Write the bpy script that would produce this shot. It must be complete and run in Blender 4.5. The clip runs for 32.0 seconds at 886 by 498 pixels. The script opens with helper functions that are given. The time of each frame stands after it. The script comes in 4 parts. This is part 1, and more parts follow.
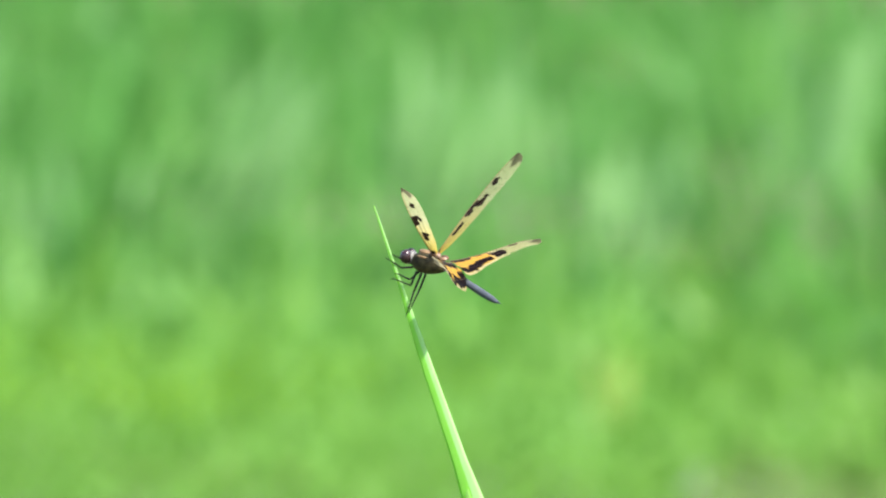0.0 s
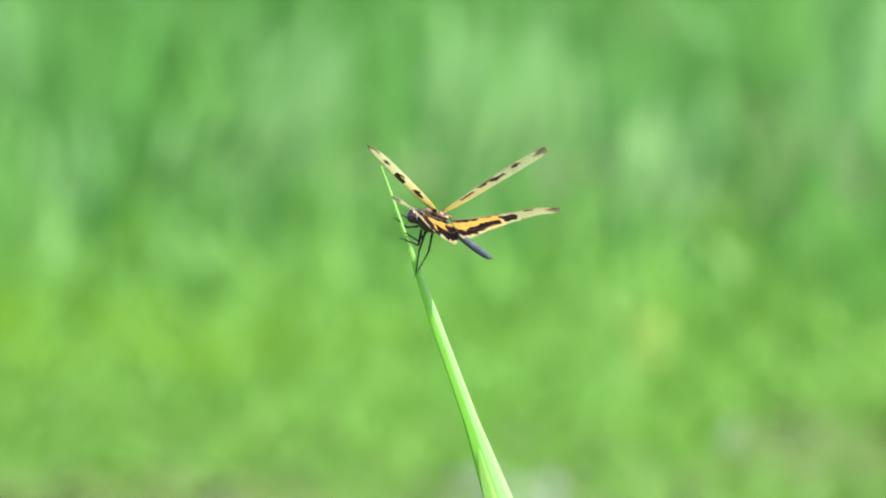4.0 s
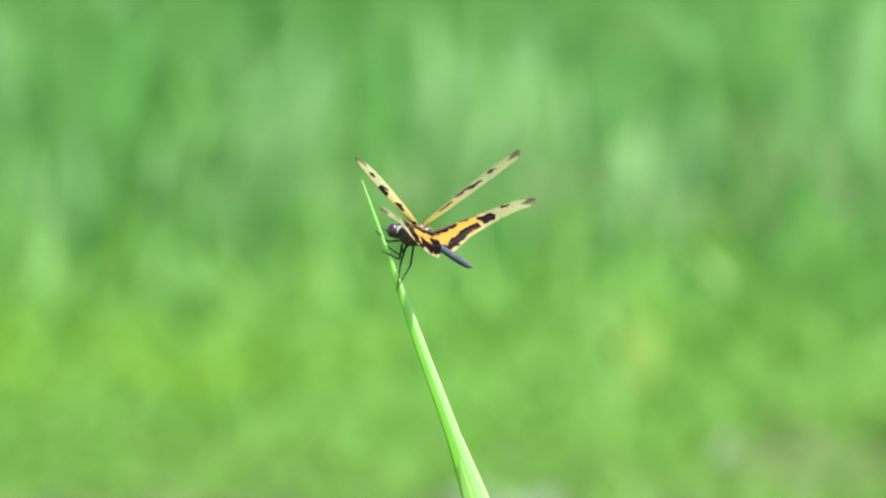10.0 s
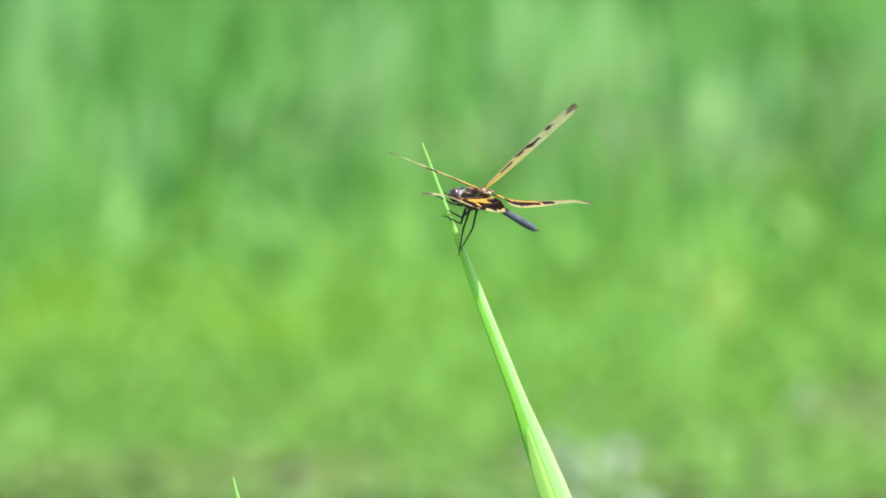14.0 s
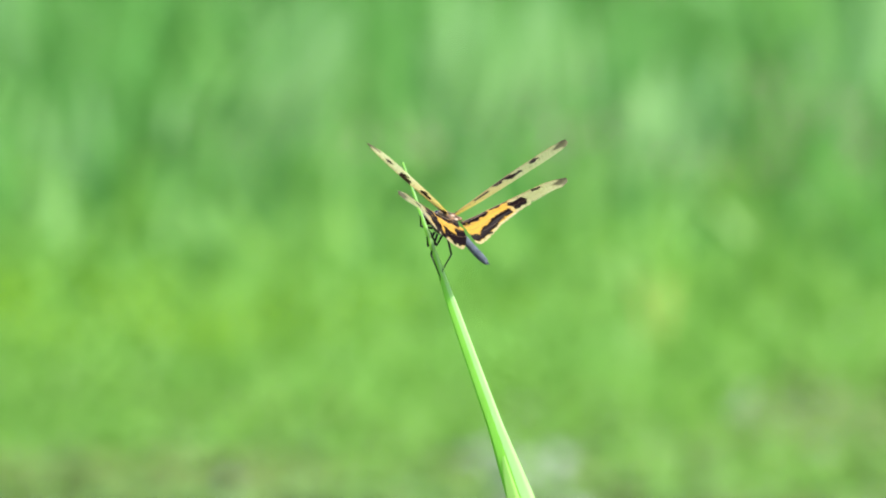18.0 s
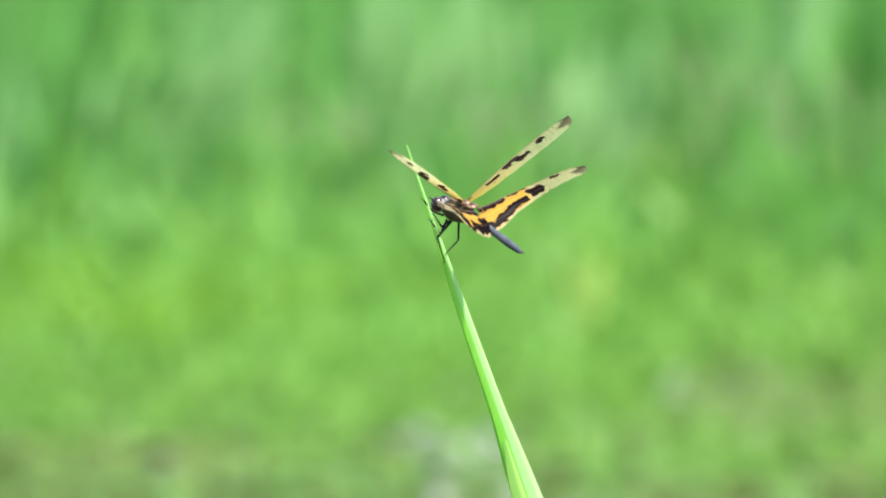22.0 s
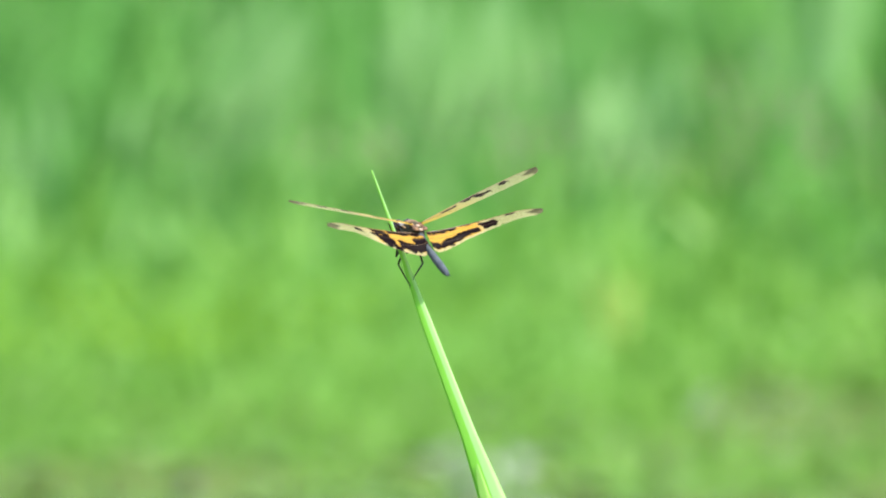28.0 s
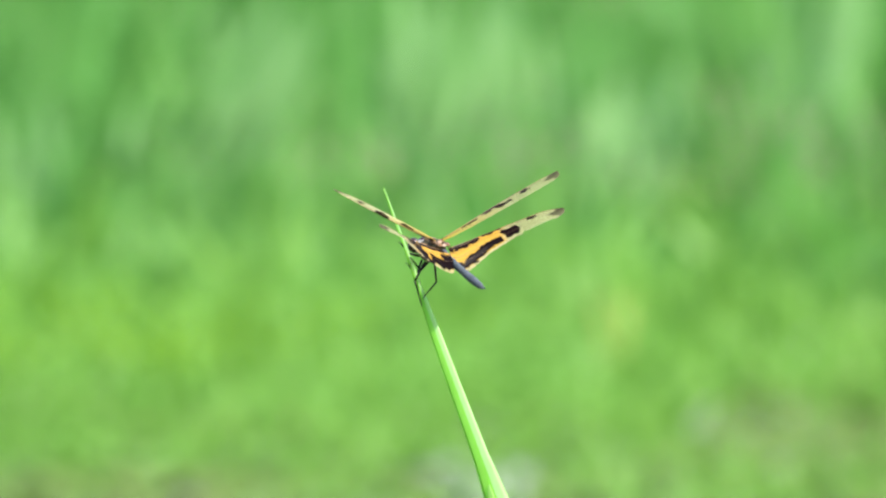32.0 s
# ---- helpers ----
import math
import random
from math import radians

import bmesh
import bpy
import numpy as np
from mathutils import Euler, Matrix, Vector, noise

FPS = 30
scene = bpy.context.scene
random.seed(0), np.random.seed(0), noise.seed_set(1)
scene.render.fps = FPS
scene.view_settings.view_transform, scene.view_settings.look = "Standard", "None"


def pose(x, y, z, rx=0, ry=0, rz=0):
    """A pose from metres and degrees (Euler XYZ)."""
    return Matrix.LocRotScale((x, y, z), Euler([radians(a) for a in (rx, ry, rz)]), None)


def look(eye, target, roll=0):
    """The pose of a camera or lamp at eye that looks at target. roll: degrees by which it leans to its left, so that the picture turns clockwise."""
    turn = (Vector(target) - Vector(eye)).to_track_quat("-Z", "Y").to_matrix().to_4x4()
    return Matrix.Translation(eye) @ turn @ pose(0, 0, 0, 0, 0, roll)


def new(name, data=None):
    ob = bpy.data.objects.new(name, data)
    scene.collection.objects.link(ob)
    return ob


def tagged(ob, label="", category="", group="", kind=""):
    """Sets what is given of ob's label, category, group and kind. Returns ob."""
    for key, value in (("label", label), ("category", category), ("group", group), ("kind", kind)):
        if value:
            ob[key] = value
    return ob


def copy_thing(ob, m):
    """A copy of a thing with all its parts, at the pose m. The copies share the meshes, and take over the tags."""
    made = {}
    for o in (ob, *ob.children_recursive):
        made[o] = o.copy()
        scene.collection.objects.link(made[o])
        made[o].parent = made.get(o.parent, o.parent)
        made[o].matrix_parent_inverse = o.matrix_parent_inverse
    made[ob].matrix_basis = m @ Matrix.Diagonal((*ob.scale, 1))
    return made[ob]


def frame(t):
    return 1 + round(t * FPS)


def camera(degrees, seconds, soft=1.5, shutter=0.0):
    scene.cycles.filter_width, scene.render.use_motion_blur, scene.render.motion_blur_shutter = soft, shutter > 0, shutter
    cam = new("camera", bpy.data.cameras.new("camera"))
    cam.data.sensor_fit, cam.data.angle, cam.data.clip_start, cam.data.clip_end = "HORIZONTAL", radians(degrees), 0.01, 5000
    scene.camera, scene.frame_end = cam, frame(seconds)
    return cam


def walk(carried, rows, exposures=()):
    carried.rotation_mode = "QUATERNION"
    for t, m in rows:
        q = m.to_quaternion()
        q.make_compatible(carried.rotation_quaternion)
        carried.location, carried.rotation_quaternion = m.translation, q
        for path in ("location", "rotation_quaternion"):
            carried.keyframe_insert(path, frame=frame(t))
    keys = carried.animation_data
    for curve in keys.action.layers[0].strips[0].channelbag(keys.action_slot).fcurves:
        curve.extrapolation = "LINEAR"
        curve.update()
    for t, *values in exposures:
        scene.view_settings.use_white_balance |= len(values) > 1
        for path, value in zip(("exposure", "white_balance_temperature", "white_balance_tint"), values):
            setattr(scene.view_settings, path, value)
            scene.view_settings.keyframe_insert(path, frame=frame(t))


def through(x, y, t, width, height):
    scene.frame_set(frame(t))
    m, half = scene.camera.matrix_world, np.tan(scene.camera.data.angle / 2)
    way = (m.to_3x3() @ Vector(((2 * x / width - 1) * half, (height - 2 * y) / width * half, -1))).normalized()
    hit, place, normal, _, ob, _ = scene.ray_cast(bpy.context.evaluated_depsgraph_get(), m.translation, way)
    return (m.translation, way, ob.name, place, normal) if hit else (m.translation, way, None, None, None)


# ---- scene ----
cam = camera(5.0, 32.0, soft=1.8)
cam.data.dof.use_dof = True
cam.data.dof.focus_distance = 2.775
cam.data.dof.aperture_fstop = 26.5
CAMERA = [
    (0, pose(-0.00029, -0.07162, 1.4500, 84.4033, -1.5003, -0.0131)),
    (0.5, pose(0.00012, -0.07082, 1.4500, 84.3702, -0.4480, -0.2057)),
    (1, pose(0.00421, -0.06958, 1.4500, 84.3597, -0.6084, -0.1797)),
    (1.5, pose(0.00666, -0.06787, 1.4500, 84.3061, -0.3428, -0.2235)),
    (2, pose(0.01064, -0.06573, 1.4500, 84.2040, 0.3070, -0.2353)),
    (2.5, pose(0.01060, -0.06321, 1.4500, 84.1625, 0.2138, -0.1544)),
    (3, pose(0.01150, -0.06044, 1.4500, 84.1326, 0.1741, -0.0549)),
    (3.5, pose(0.01118, -0.05764, 1.4500, 84.1267, -0.2426, 0.0770)),
    (4, pose(0.00902, -0.05511, 1.4500, 84.1394, -0.5206, 0.1266)),
    (4.5, pose(0.00887, -0.05321, 1.4500, 84.1458, 0.0086, 0.1592)),
    (6.5, pose(0.01083, -0.05701, 1.4500, 84.0929, 0.3908, 0.2152)),
    (7, pose(0.01048, -0.06046, 1.4500, 84.0540, 0.2281, 0.1727)),
    (7.5, pose(0.00763, -0.06413, 1.4500, 84.0805, -0.3512, 0.1194)),
    (8, pose(0.00823, -0.06754, 1.4500, 84.1513, -1.3122, 0.1618)),
    (8.5, pose(0.01150, -0.07026, 1.4500, 84.2530, -0.6821, 0.1166)),
    (9, pose(0.01088, -0.07199, 1.4500, 84.2627, -0.6169, 0.0736)),
    (9.5, pose(0.00965, -0.07253, 1.4500, 84.2991, 0.0524, -0.0018)),
    (10, pose(0.01187, -0.07178, 1.4500, 84.2445, 0.3287, -0.0092)),
    (10.5, pose(0.01309, -0.06971, 1.4500, 84.1448, 0.3916, 0.0480)),
    (11, pose(0.01378, -0.06635, 1.4500, 84.1416, 0.4904, 0.0555)),
    (11.5, pose(0.01395, -0.06177, 1.4500, 84.0997, 0.4980, 0.0685)),
    (12, pose(0.01474, -0.05608, 1.4500, 84.0608, 0.5072, 0.1157)),
    (12.5, pose(0.01604, -0.04938, 1.4500, 84.0422, 0.4037, 0.1807)),
    (13, pose(0.01693, -0.04176, 1.4500, 83.9583, 0.2377, 0.2907)),
    (13.5, pose(0.01696, -0.03334, 1.4500, 83.8991, 0.9903, 0.3342)),
    (14, pose(0.01762, -0.02422, 1.4500, 83.9467, 0.6711, 0.4273)),
    (14.5, pose(0.01601, -0.01457, 1.4500, 83.9759, 0.9391, 0.4340)),
    (15, pose(0.01595, -0.00460, 1.4500, 83.9774, 0.7871, 0.4435)),
    (15.5, pose(0.01388, 0.00538, 1.4500, 83.9815, 1.1247, 0.3050)),
    (17.5, pose(0.00984, 0.03796, 1.4500, 83.9961, 1.0888, 0.1234)),
    (18, pose(0.00208, 0.04290, 1.4500, 83.9232, 0.1651, 0.0537)),
    (18.5, pose(0.00697, 0.04648, 1.4500, 83.9252, 0.0705, 0.0877)),
    (19, pose(0.01256, 0.04880, 1.4500, 83.8237, 0.2664, 0.0932)),
    (19.5, pose(0.01599, 0.05004, 1.4500, 83.8084, 1.5389, -0.0823)),
    (20, pose(0.01809, 0.05035, 1.4500, 83.7126, 2.0630, -0.2149)),
    (20.5, pose(0.01832, 0.04990, 1.4500, 83.7283, 1.5429, -0.1915)),
    (21, pose(0.00799, 0.04884, 1.4500, 83.7188, 0.7096, -0.1225)),
    (21.5, pose(-0.02325, 0.04737, 1.4500, 83.7716, -0.0369, -0.3579)),
    (22, pose(-0.02348, 0.04569, 1.4500, 83.8220, 0.2984, -0.4769)),
    (22.5, pose(-0.01852, 0.04400, 1.4500, 83.8908, 0.9340, -0.4702)),
    (23, pose(-0.00539, 0.04252, 1.4500, 83.9636, 0.4004, -0.3662)),
    (23.5, pose(-0.01127, 0.04143, 1.4500, 83.9934, 1.2814, -0.6148)),
    (24, pose(-0.01291, 0.04087, 1.4500, 83.9499, 0.9070, -0.6850)),
    (24.5, pose(-0.01031, 0.04094, 1.4500, 83.9572, 1.3171, -0.6683)),
    (25, pose(-0.00856, 0.04166, 1.4500, 83.9349, 1.4101, -0.6534)),
    (25.5, pose(-0.00759, 0.04298, 1.4500, 83.9250, 1.7541, -0.6247)),
    (26, pose(-0.00637, 0.04481, 1.4500, 83.8571, -0.1878, -0.0070)),
    (26.5, pose(-0.00220, 0.04700, 1.4500, 83.9528, 0.4138, 0.0539)),
    (28.5, pose(-0.00154, 0.05697, 1.4500, 83.9379, 0.8985, -0.2720)),
    (29, pose(0.00077, 0.05951, 1.4500, 83.9417, 1.0984, -0.2896)),
    (29.3, pose(-0.00106, 0.06105, 1.4500, 83.9958, 1.2668, -0.3273)),
    (29.5, pose(-0.00115, 0.06210, 1.4500, 83.9819, 1.2368, -0.3379)),
    (30, pose(-0.00098, 0.06479, 1.4500, 83.9920, 0.9428, -0.3182)),
    (30.5, pose(-0.00374, 0.06759, 1.4500, 83.9795, 0.9817, -0.3325)),
    (31, pose(-0.00612, 0.07053, 1.4500, 83.9557, 0.6518, -0.3069)),
    (31.5, pose(-0.00673, 0.07358, 1.4500, 83.9664, 0.4172, -0.2698)),
    (32, pose(-0.00602, 0.07673, 1.4500, 83.9986, 0.2615, -0.2342)),
]
EXPOSURE = 1.80
walk(cam, CAMERA, exposures=[(0, EXPOSURE), (20, EXPOSURE - 0.02), (25, EXPOSURE - 0.05), (26, EXPOSURE - 0.10), (29, EXPOSURE), (32, EXPOSURE)])

# ---- light ----
SUN_TO = Vector((0.46, -0.36, 0.82)).normalized()
world = bpy.data.worlds.new("sky")
scene.world = world
world.use_nodes = True
sky = world.node_tree.nodes.new("ShaderNodeTexSky")
sky.sky_type = "NISHITA"
sky.sun_disc = False
sky.sun_elevation = math.asin(SUN_TO.z)
sky.sun_rotation = math.atan2(SUN_TO.x, SUN_TO.y)
world.node_tree.nodes["Background"].inputs["Strength"].default_value = 0.12
world.node_tree.links.new(sky.outputs["Color"], world.node_tree.nodes["Background"].inputs["Color"])
sun_data = bpy.data.lights.new("sun", "SUN")
sun_data.energy = 4.2
sun_data.angle = radians(0.53)
sun_data.color = (1.0, 0.96, 0.88)
sun = new("sun", sun_data)
sun.matrix_world = look(SUN_TO * 50, (0, 0, 0))


# ---- materials ----
def material(name):
    m = bpy.data.materials.new(name)
    m.use_nodes = True
    m.node_tree.nodes.clear()
    return m, m.node_tree.nodes, m.node_tree.links


def node(nodes, kind, **values):
    nd = nodes.new(kind)
    for key, value in values.items():
        nd.inputs[key.replace("_", " ")].default_value = value
    return nd


def mix_colour(nodes, links, fac, a, b):
    nd = nodes.new("ShaderNodeMix")
    nd.data_type = "RGBA"
    for k, v in ((0, fac), (6, a), (7, b)):
        if isinstance(v, (tuple, float, int)):
            nd.inputs[k].default_value = v if not isinstance(v, tuple) else (*v, 1)
        else:
            links.new(v, nd.inputs[k])
    return nd.outputs[2]


def coords(nodes, links, scale=(1, 1, 1)):
    tc = nodes.new("ShaderNodeTexCoord")
    mp = nodes.new("ShaderNodeMapping")
    mp.inputs["Scale"].default_value = scale
    links.new(tc.outputs["Object"], mp.inputs["Vector"])
    return mp.outputs["Vector"]


def noise_tex(nodes, links, vec, scale, detail=4.0, rough=0.55):
    nd = node(nodes, "ShaderNodeTexNoise", Scale=scale, Detail=detail, Roughness=rough)
    links.new(vec, nd.inputs["Vector"])
    return nd.outputs["Fac"]


def ramp(nodes, links, fac, stops):
    nd = nodes.new("ShaderNodeValToRGB")
    while len(nd.color_ramp.elements) < len(stops):
        nd.color_ramp.elements.new(0.5)
    for el, (p, c) in zip(nd.color_ramp.elements, stops):
        el.position, el.color = p, (*c, 1)
    links.new(fac, nd.inputs["Fac"])
    return nd.outputs["Color"]


def bump(nodes, links, height, strength, distance):
    nd = node(nodes, "ShaderNodeBump", Strength=strength, Distance=distance)
    links.new(height, nd.inputs["Height"])
    return nd.outputs["Normal"]


def plain(name, dark, light, rough, scale, metal=0.0, spec=0.5, relief=0.0001, stretch=(1, 1, 1)):
    """A solid surface with two scales of variation and fine relief."""
    m, nodes, links = material(name)
    vec = coords(nodes, links, stretch)
    big = noise_tex(nodes, links, vec, scale)
    fine = noise_tex(nodes, links, vec, scale * 9, 3.0)
    col = ramp(nodes, links, big, [(0.3, dark), (0.7, light)])
    dirt = mix_colour(nodes, links, 0.25, col, ramp(nodes, links, fine, [(0.35, dark), (0.65, light)]))
    p = node(nodes, "ShaderNodeBsdfPrincipled", Roughness=rough, Metallic=metal, Specular_IOR_Level=spec)
    links.new(dirt, p.inputs["Base Color"])
    links.new(bump(nodes, links, fine, 0.5, relief), p.inputs["Normal"])
    out = nodes.new("ShaderNodeOutputMaterial")
    links.new(p.outputs[0], out.inputs[0])
    return m


def foliage(name, dark, light, through, rough=0.45, scale=8.0, amount=0.45, tips=None):
    """A leaf that lets light through; every blade has a tone of its own."""
    m, nodes, links = material(name)
    vec = coords(nodes, links, (1, 1, 0.25))
    grain = noise_tex(nodes, links, vec, scale)
    geo = nodes.new("ShaderNodeNewGeometry")
    add = nodes.new("ShaderNodeMath")
    add.operation = "MULTIPLY_ADD"
    add.inputs[1].default_value = 0.6
    links.new(geo.outputs["Random Per Island"], add.inputs[0])
    half = nodes.new("ShaderNodeMath")
    half.operation = "MULTIPLY"
    half.inputs[1].default_value = 0.4
    links.new(grain, half.inputs[0])
    links.new(half.outputs[0], add.inputs[2])
    stops = [(0.15, dark), (0.75, light)]
    if tips:
        stops.append((0.93, tips))
    col = ramp(nodes, links, add.outputs[0], stops)
    p = node(nodes, "ShaderNodeBsdfPrincipled", Roughness=rough, Specular_IOR_Level=0.25)
    links.new(col, p.inputs["Base Color"])
    tr = nodes.new("ShaderNodeBsdfTranslucent")
    links.new(mix_colour(nodes, links, 0.5, col, through), tr.inputs["Color"])
    mx = node(nodes, "ShaderNodeMixShader", Fac=amount)
    links.new(p.outputs[0], mx.inputs[1])
    links.new(tr.outputs[0], mx.inputs[2])
    out = nodes.new("ShaderNodeOutputMaterial")
    links.new(mx.outputs[0], out.inputs[0])
    return m


def blade_material(name, dark, light, gloss):
    """The perch: a fresh sedge blade with fine lengthwise ribs."""
    m, nodes, links = material(name)
    vec = coords(nodes, links, (1, 1, 0.03))
    ribs = noise_tex(nodes, links, vec, 2600.0, 2.0)
    big = noise_tex(nodes, links, coords(nodes, links), 60.0)
    col = ramp(nodes, links, big, [(0.3, dark), (0.7, light)])
    col = mix_colour(nodes, links, 0.16, col, ramp(nodes, links, ribs, [(0.35, tuple(0.75 * c for c in dark)), (0.65, light)]))
    p = node(nodes, "ShaderNodeBsdfPrincipled", Roughness=gloss, Specular_IOR_Level=0.5)
    links.new(col, p.inputs["Base Color"])
    links.new(bump(nodes, links, ribs, 0.25, 0.0002), p.inputs["Normal"])
    tr = nodes.new("ShaderNodeBsdfTranslucent")
    tr.inputs["Color"].default_value = (0.36, 0.74, 0.045, 1)
    mx = node(nodes, "ShaderNodeMixShader", Fac=0.55)
    links.new(p.outputs[0], mx.inputs[1])
    links.new(tr.outputs[0], mx.inputs[2])
    out = nodes.new("ShaderNodeOutputMaterial")
    links.new(mx.outputs[0], out.inputs[0])
    return m


def wing_material(name, pale, amber, dark):
    """Wing membrane: pigment from the mesh's colour layer, a fine net of veins, partly clear."""
    m, nodes, links = material(name)
    at = nodes.new("ShaderNodeAttribute")
    at.attribute_name = "pigment"
    sep = nodes.new("ShaderNodeSeparateColor")
    links.new(at.outputs["Color"], sep.inputs[0])
    vec = coords(nodes, links, (1000, 1000, 1000))
    cells = node(nodes, "ShaderNodeTexVoronoi", Scale=1.5)
    cells.feature = "DISTANCE_TO_EDGE"
    links.new(vec, cells.inputs["Vector"])
    big = noise_tex(nodes, links, vec, 0.35)
    col = mix_colour(nodes, links, sep.outputs[1], pale, amber)
    stained = mix_colour(nodes, links, 0.75, col, tuple(c * 0.6 for c in amber))
    patch = nodes.new("ShaderNodeMath")
    patch.operation = "MULTIPLY"
    patch.inputs[1].default_value = 0.35
    links.new(big, patch.inputs[0])
    col = mix_colour(nodes, links, patch.outputs[0], col, stained)
    vein = ramp(nodes, links, cells.outputs["Distance"], [(0.0, (0.45, 0.45, 0.45)), (0.09, (0, 0, 0))])
    col = mix_colour(nodes, links, vein, col, (0.16, 0.07, 0.02))
    col = mix_colour(nodes, links, sep.outputs[0], col, dark)
    p = node(nodes, "ShaderNodeBsdfPrincipled", Roughness=0.45, Specular_IOR_Level=0.08)
    links.new(col, p.inputs["Base Color"])
    links.new(bump(nodes, links, cells.outputs["Distance"], 0.35, 0.0001), p.inputs["Normal"])
    tr = nodes.new("ShaderNodeBsdfTranslucent")
    links.new(col, tr.inputs["Color"])
    mx = node(nodes, "ShaderNodeMixShader", Fac=0.65)
    links.new(p.outputs[0], mx.inputs[1])
    links.new(tr.outputs[0], mx.inputs[2])
    clear = nodes.new("ShaderNodeBsdfTransparent")
    mc = nodes.new("ShaderNodeMixShader")
    links.new(sep.outputs[2], mc.inputs[0])
    links.new(mx.outputs[0], mc.inputs[1])
    links.new(clear.outputs[0], mc.inputs[2])
    out = nodes.new("ShaderNodeOutputMaterial")
    links.new(mc.outputs[0], out.inputs[0])
    return m


def water_material():
    m, nodes, links = material("pond_water")
    vec = coords(nodes, links, (1.0, 2.6, 1.0))
    a = noise_tex(nodes, links, vec, 5.0, 4.0, 0.6)
    silt = ramp(nodes, links, noise_tex(nodes, links, vec, 1.7), [(0.35, (0.045, 0.065, 0.016)), (0.7, (0.085, 0.085, 0.03))])
    p = node(nodes, "ShaderNodeBsdfPrincipled", Roughness=0.05, IOR=1.33)
    links.new(silt, p.inputs["Base Color"])
    links.new(bump(nodes, links, a, 0.30, 0.006), p.inputs["Normal"])
    out = nodes.new("ShaderNodeOutputMaterial")
    links.new(p.outputs[0], out.inputs[0])
    return m


MAT_BLADE = blade_material("fresh_blade", (0.22, 0.52, 0.06), (0.29, 0.60, 0.10), 0.45)
# Sun and gloss on the blade's right side, put into a paler colour.
MAT_BLADE_LIT = blade_material("lit_blade", (0.36, 0.56, 0.23), (0.44, 0.62, 0.31), 0.40)
MAT_SHEATH = foliage("sheath_green", (0.30, 0.52, 0.12), (0.36, 0.58, 0.16), (0.32, 0.80, 0.04), scale=60, amount=0.55)
MAT_WATER = water_material()
MAT_MUD = plain("wet_mud", (0.06, 0.05, 0.03), (0.13, 0.11, 0.06), 0.75, 2.0, relief=0.02)
MAT_REED = foliage("reed_green", (0.066, 0.205, 0.040), (0.100, 0.265, 0.056), (0.13, 0.365, 0.036), scale=6, amount=0.5)
MAT_REED_PALE = foliage("reed_pale", (0.11, 0.27, 0.055), (0.18, 0.36, 0.09), (0.17, 0.44, 0.07), scale=6)
MAT_LOW = foliage("low_grass", (0.098, 0.232, 0.032), (0.142, 0.295, 0.046), (0.195, 0.42, 0.034), scale=9)
# Darker reed green: gap shade in the dark reeds, plain tone in deep_grass.
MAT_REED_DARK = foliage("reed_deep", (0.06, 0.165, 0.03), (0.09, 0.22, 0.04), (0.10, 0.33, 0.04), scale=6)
MAT_PALE_GRASS = foliage("pale_grass", (0.110, 0.26, 0.042), (0.158, 0.33, 0.062), (0.21, 0.46, 0.042), scale=9)
MAT_WEED = foliage("floating_weed", (0.06, 0.135, 0.024), (0.10, 0.185, 0.035), (0.2, 0.42, 0.03), scale=14, amount=0.2)
MAT_YELLOW = foliage("yellow_grass", (0.13, 0.27, 0.010), (0.18, 0.33, 0.014), (0.30, 0.55, 0.012), scale=14)
MAT_BROWN = plain("rotting_weed", (0.052, 0.092, 0.018), (0.100, 0.130, 0.032), 0.8, 9.0, spec=0.2, relief=0.004)
MAT_STRAW = plain("dry_blade", (0.17, 0.20, 0.025), (0.24, 0.27, 0.04), 0.6, 30.0)
# Whitish colour that paints the sky's glints onto the water.
MAT_GLINT = plain("pale_glint", (0.17, 0.20, 0.14), (0.27, 0.30, 0.23), 0.5, 25.0, relief=0.004)
MAT_FORE = wing_material("forewing_membrane", (0.56, 0.52, 0.32), (0.64, 0.42, 0.04), (0.010, 0.005, 0.004))
MAT_HIND = wing_material("hindwing_membrane", (0.56, 0.52, 0.32), (0.72, 0.40, 0.065), (0.009, 0.004, 0.005))
MAT_THORAX = plain("bronze_chitin", (0.004, 0.0035, 0.002), (0.070, 0.059, 0.025), 0.55, 650.0, spec=0.15, relief=0.0004)
MAT_ABDOMEN = plain("slate_chitin", (0.029, 0.036, 0.043), (0.064, 0.076, 0.089), 0.55, 500.0, spec=0.12, relief=0.0003)
MAT_EYE = plain("eye_brown", (0.010, 0.004, 0.005), (0.038, 0.017, 0.018), 0.25, 300.0, spec=0.5, relief=0.00005)
MAT_FACE = plain("face_grey", (0.06, 0.06, 0.05), (0.22, 0.22, 0.19), 0.5, 500.0, spec=0.2)
MAT_OCCIPUT = plain("pale_rim", (0.04, 0.038, 0.035), (0.26, 0.25, 0.235), 0.5, 700.0, spec=0.2)
MAT_NOTUM = plain("notum_tan", (0.05, 0.028, 0.012), (0.24, 0.15, 0.075), 0.55, 800.0, spec=0.2, relief=0.0004)
MAT_SCUTE = plain("scute_pale", (0.13, 0.08, 0.05), (0.36, 0.26, 0.19), 0.5, 700.0, spec=0.3)
MAT_LEG = plain("leg_black", (0.004, 0.004, 0.004), (0.014, 0.012, 0.010), 0.5, 900.0, spec=0.12)
MAT_VEIN = plain("vein_amber", (0.03, 0.013, 0.005), (0.12, 0.06, 0.014), 0.4, 900.0)
MAT_DUST = plain("wing_base_amber", (0.02, 0.009, 0.004), (0.16, 0.075, 0.02), 0.6, 700.0, relief=0.0004)


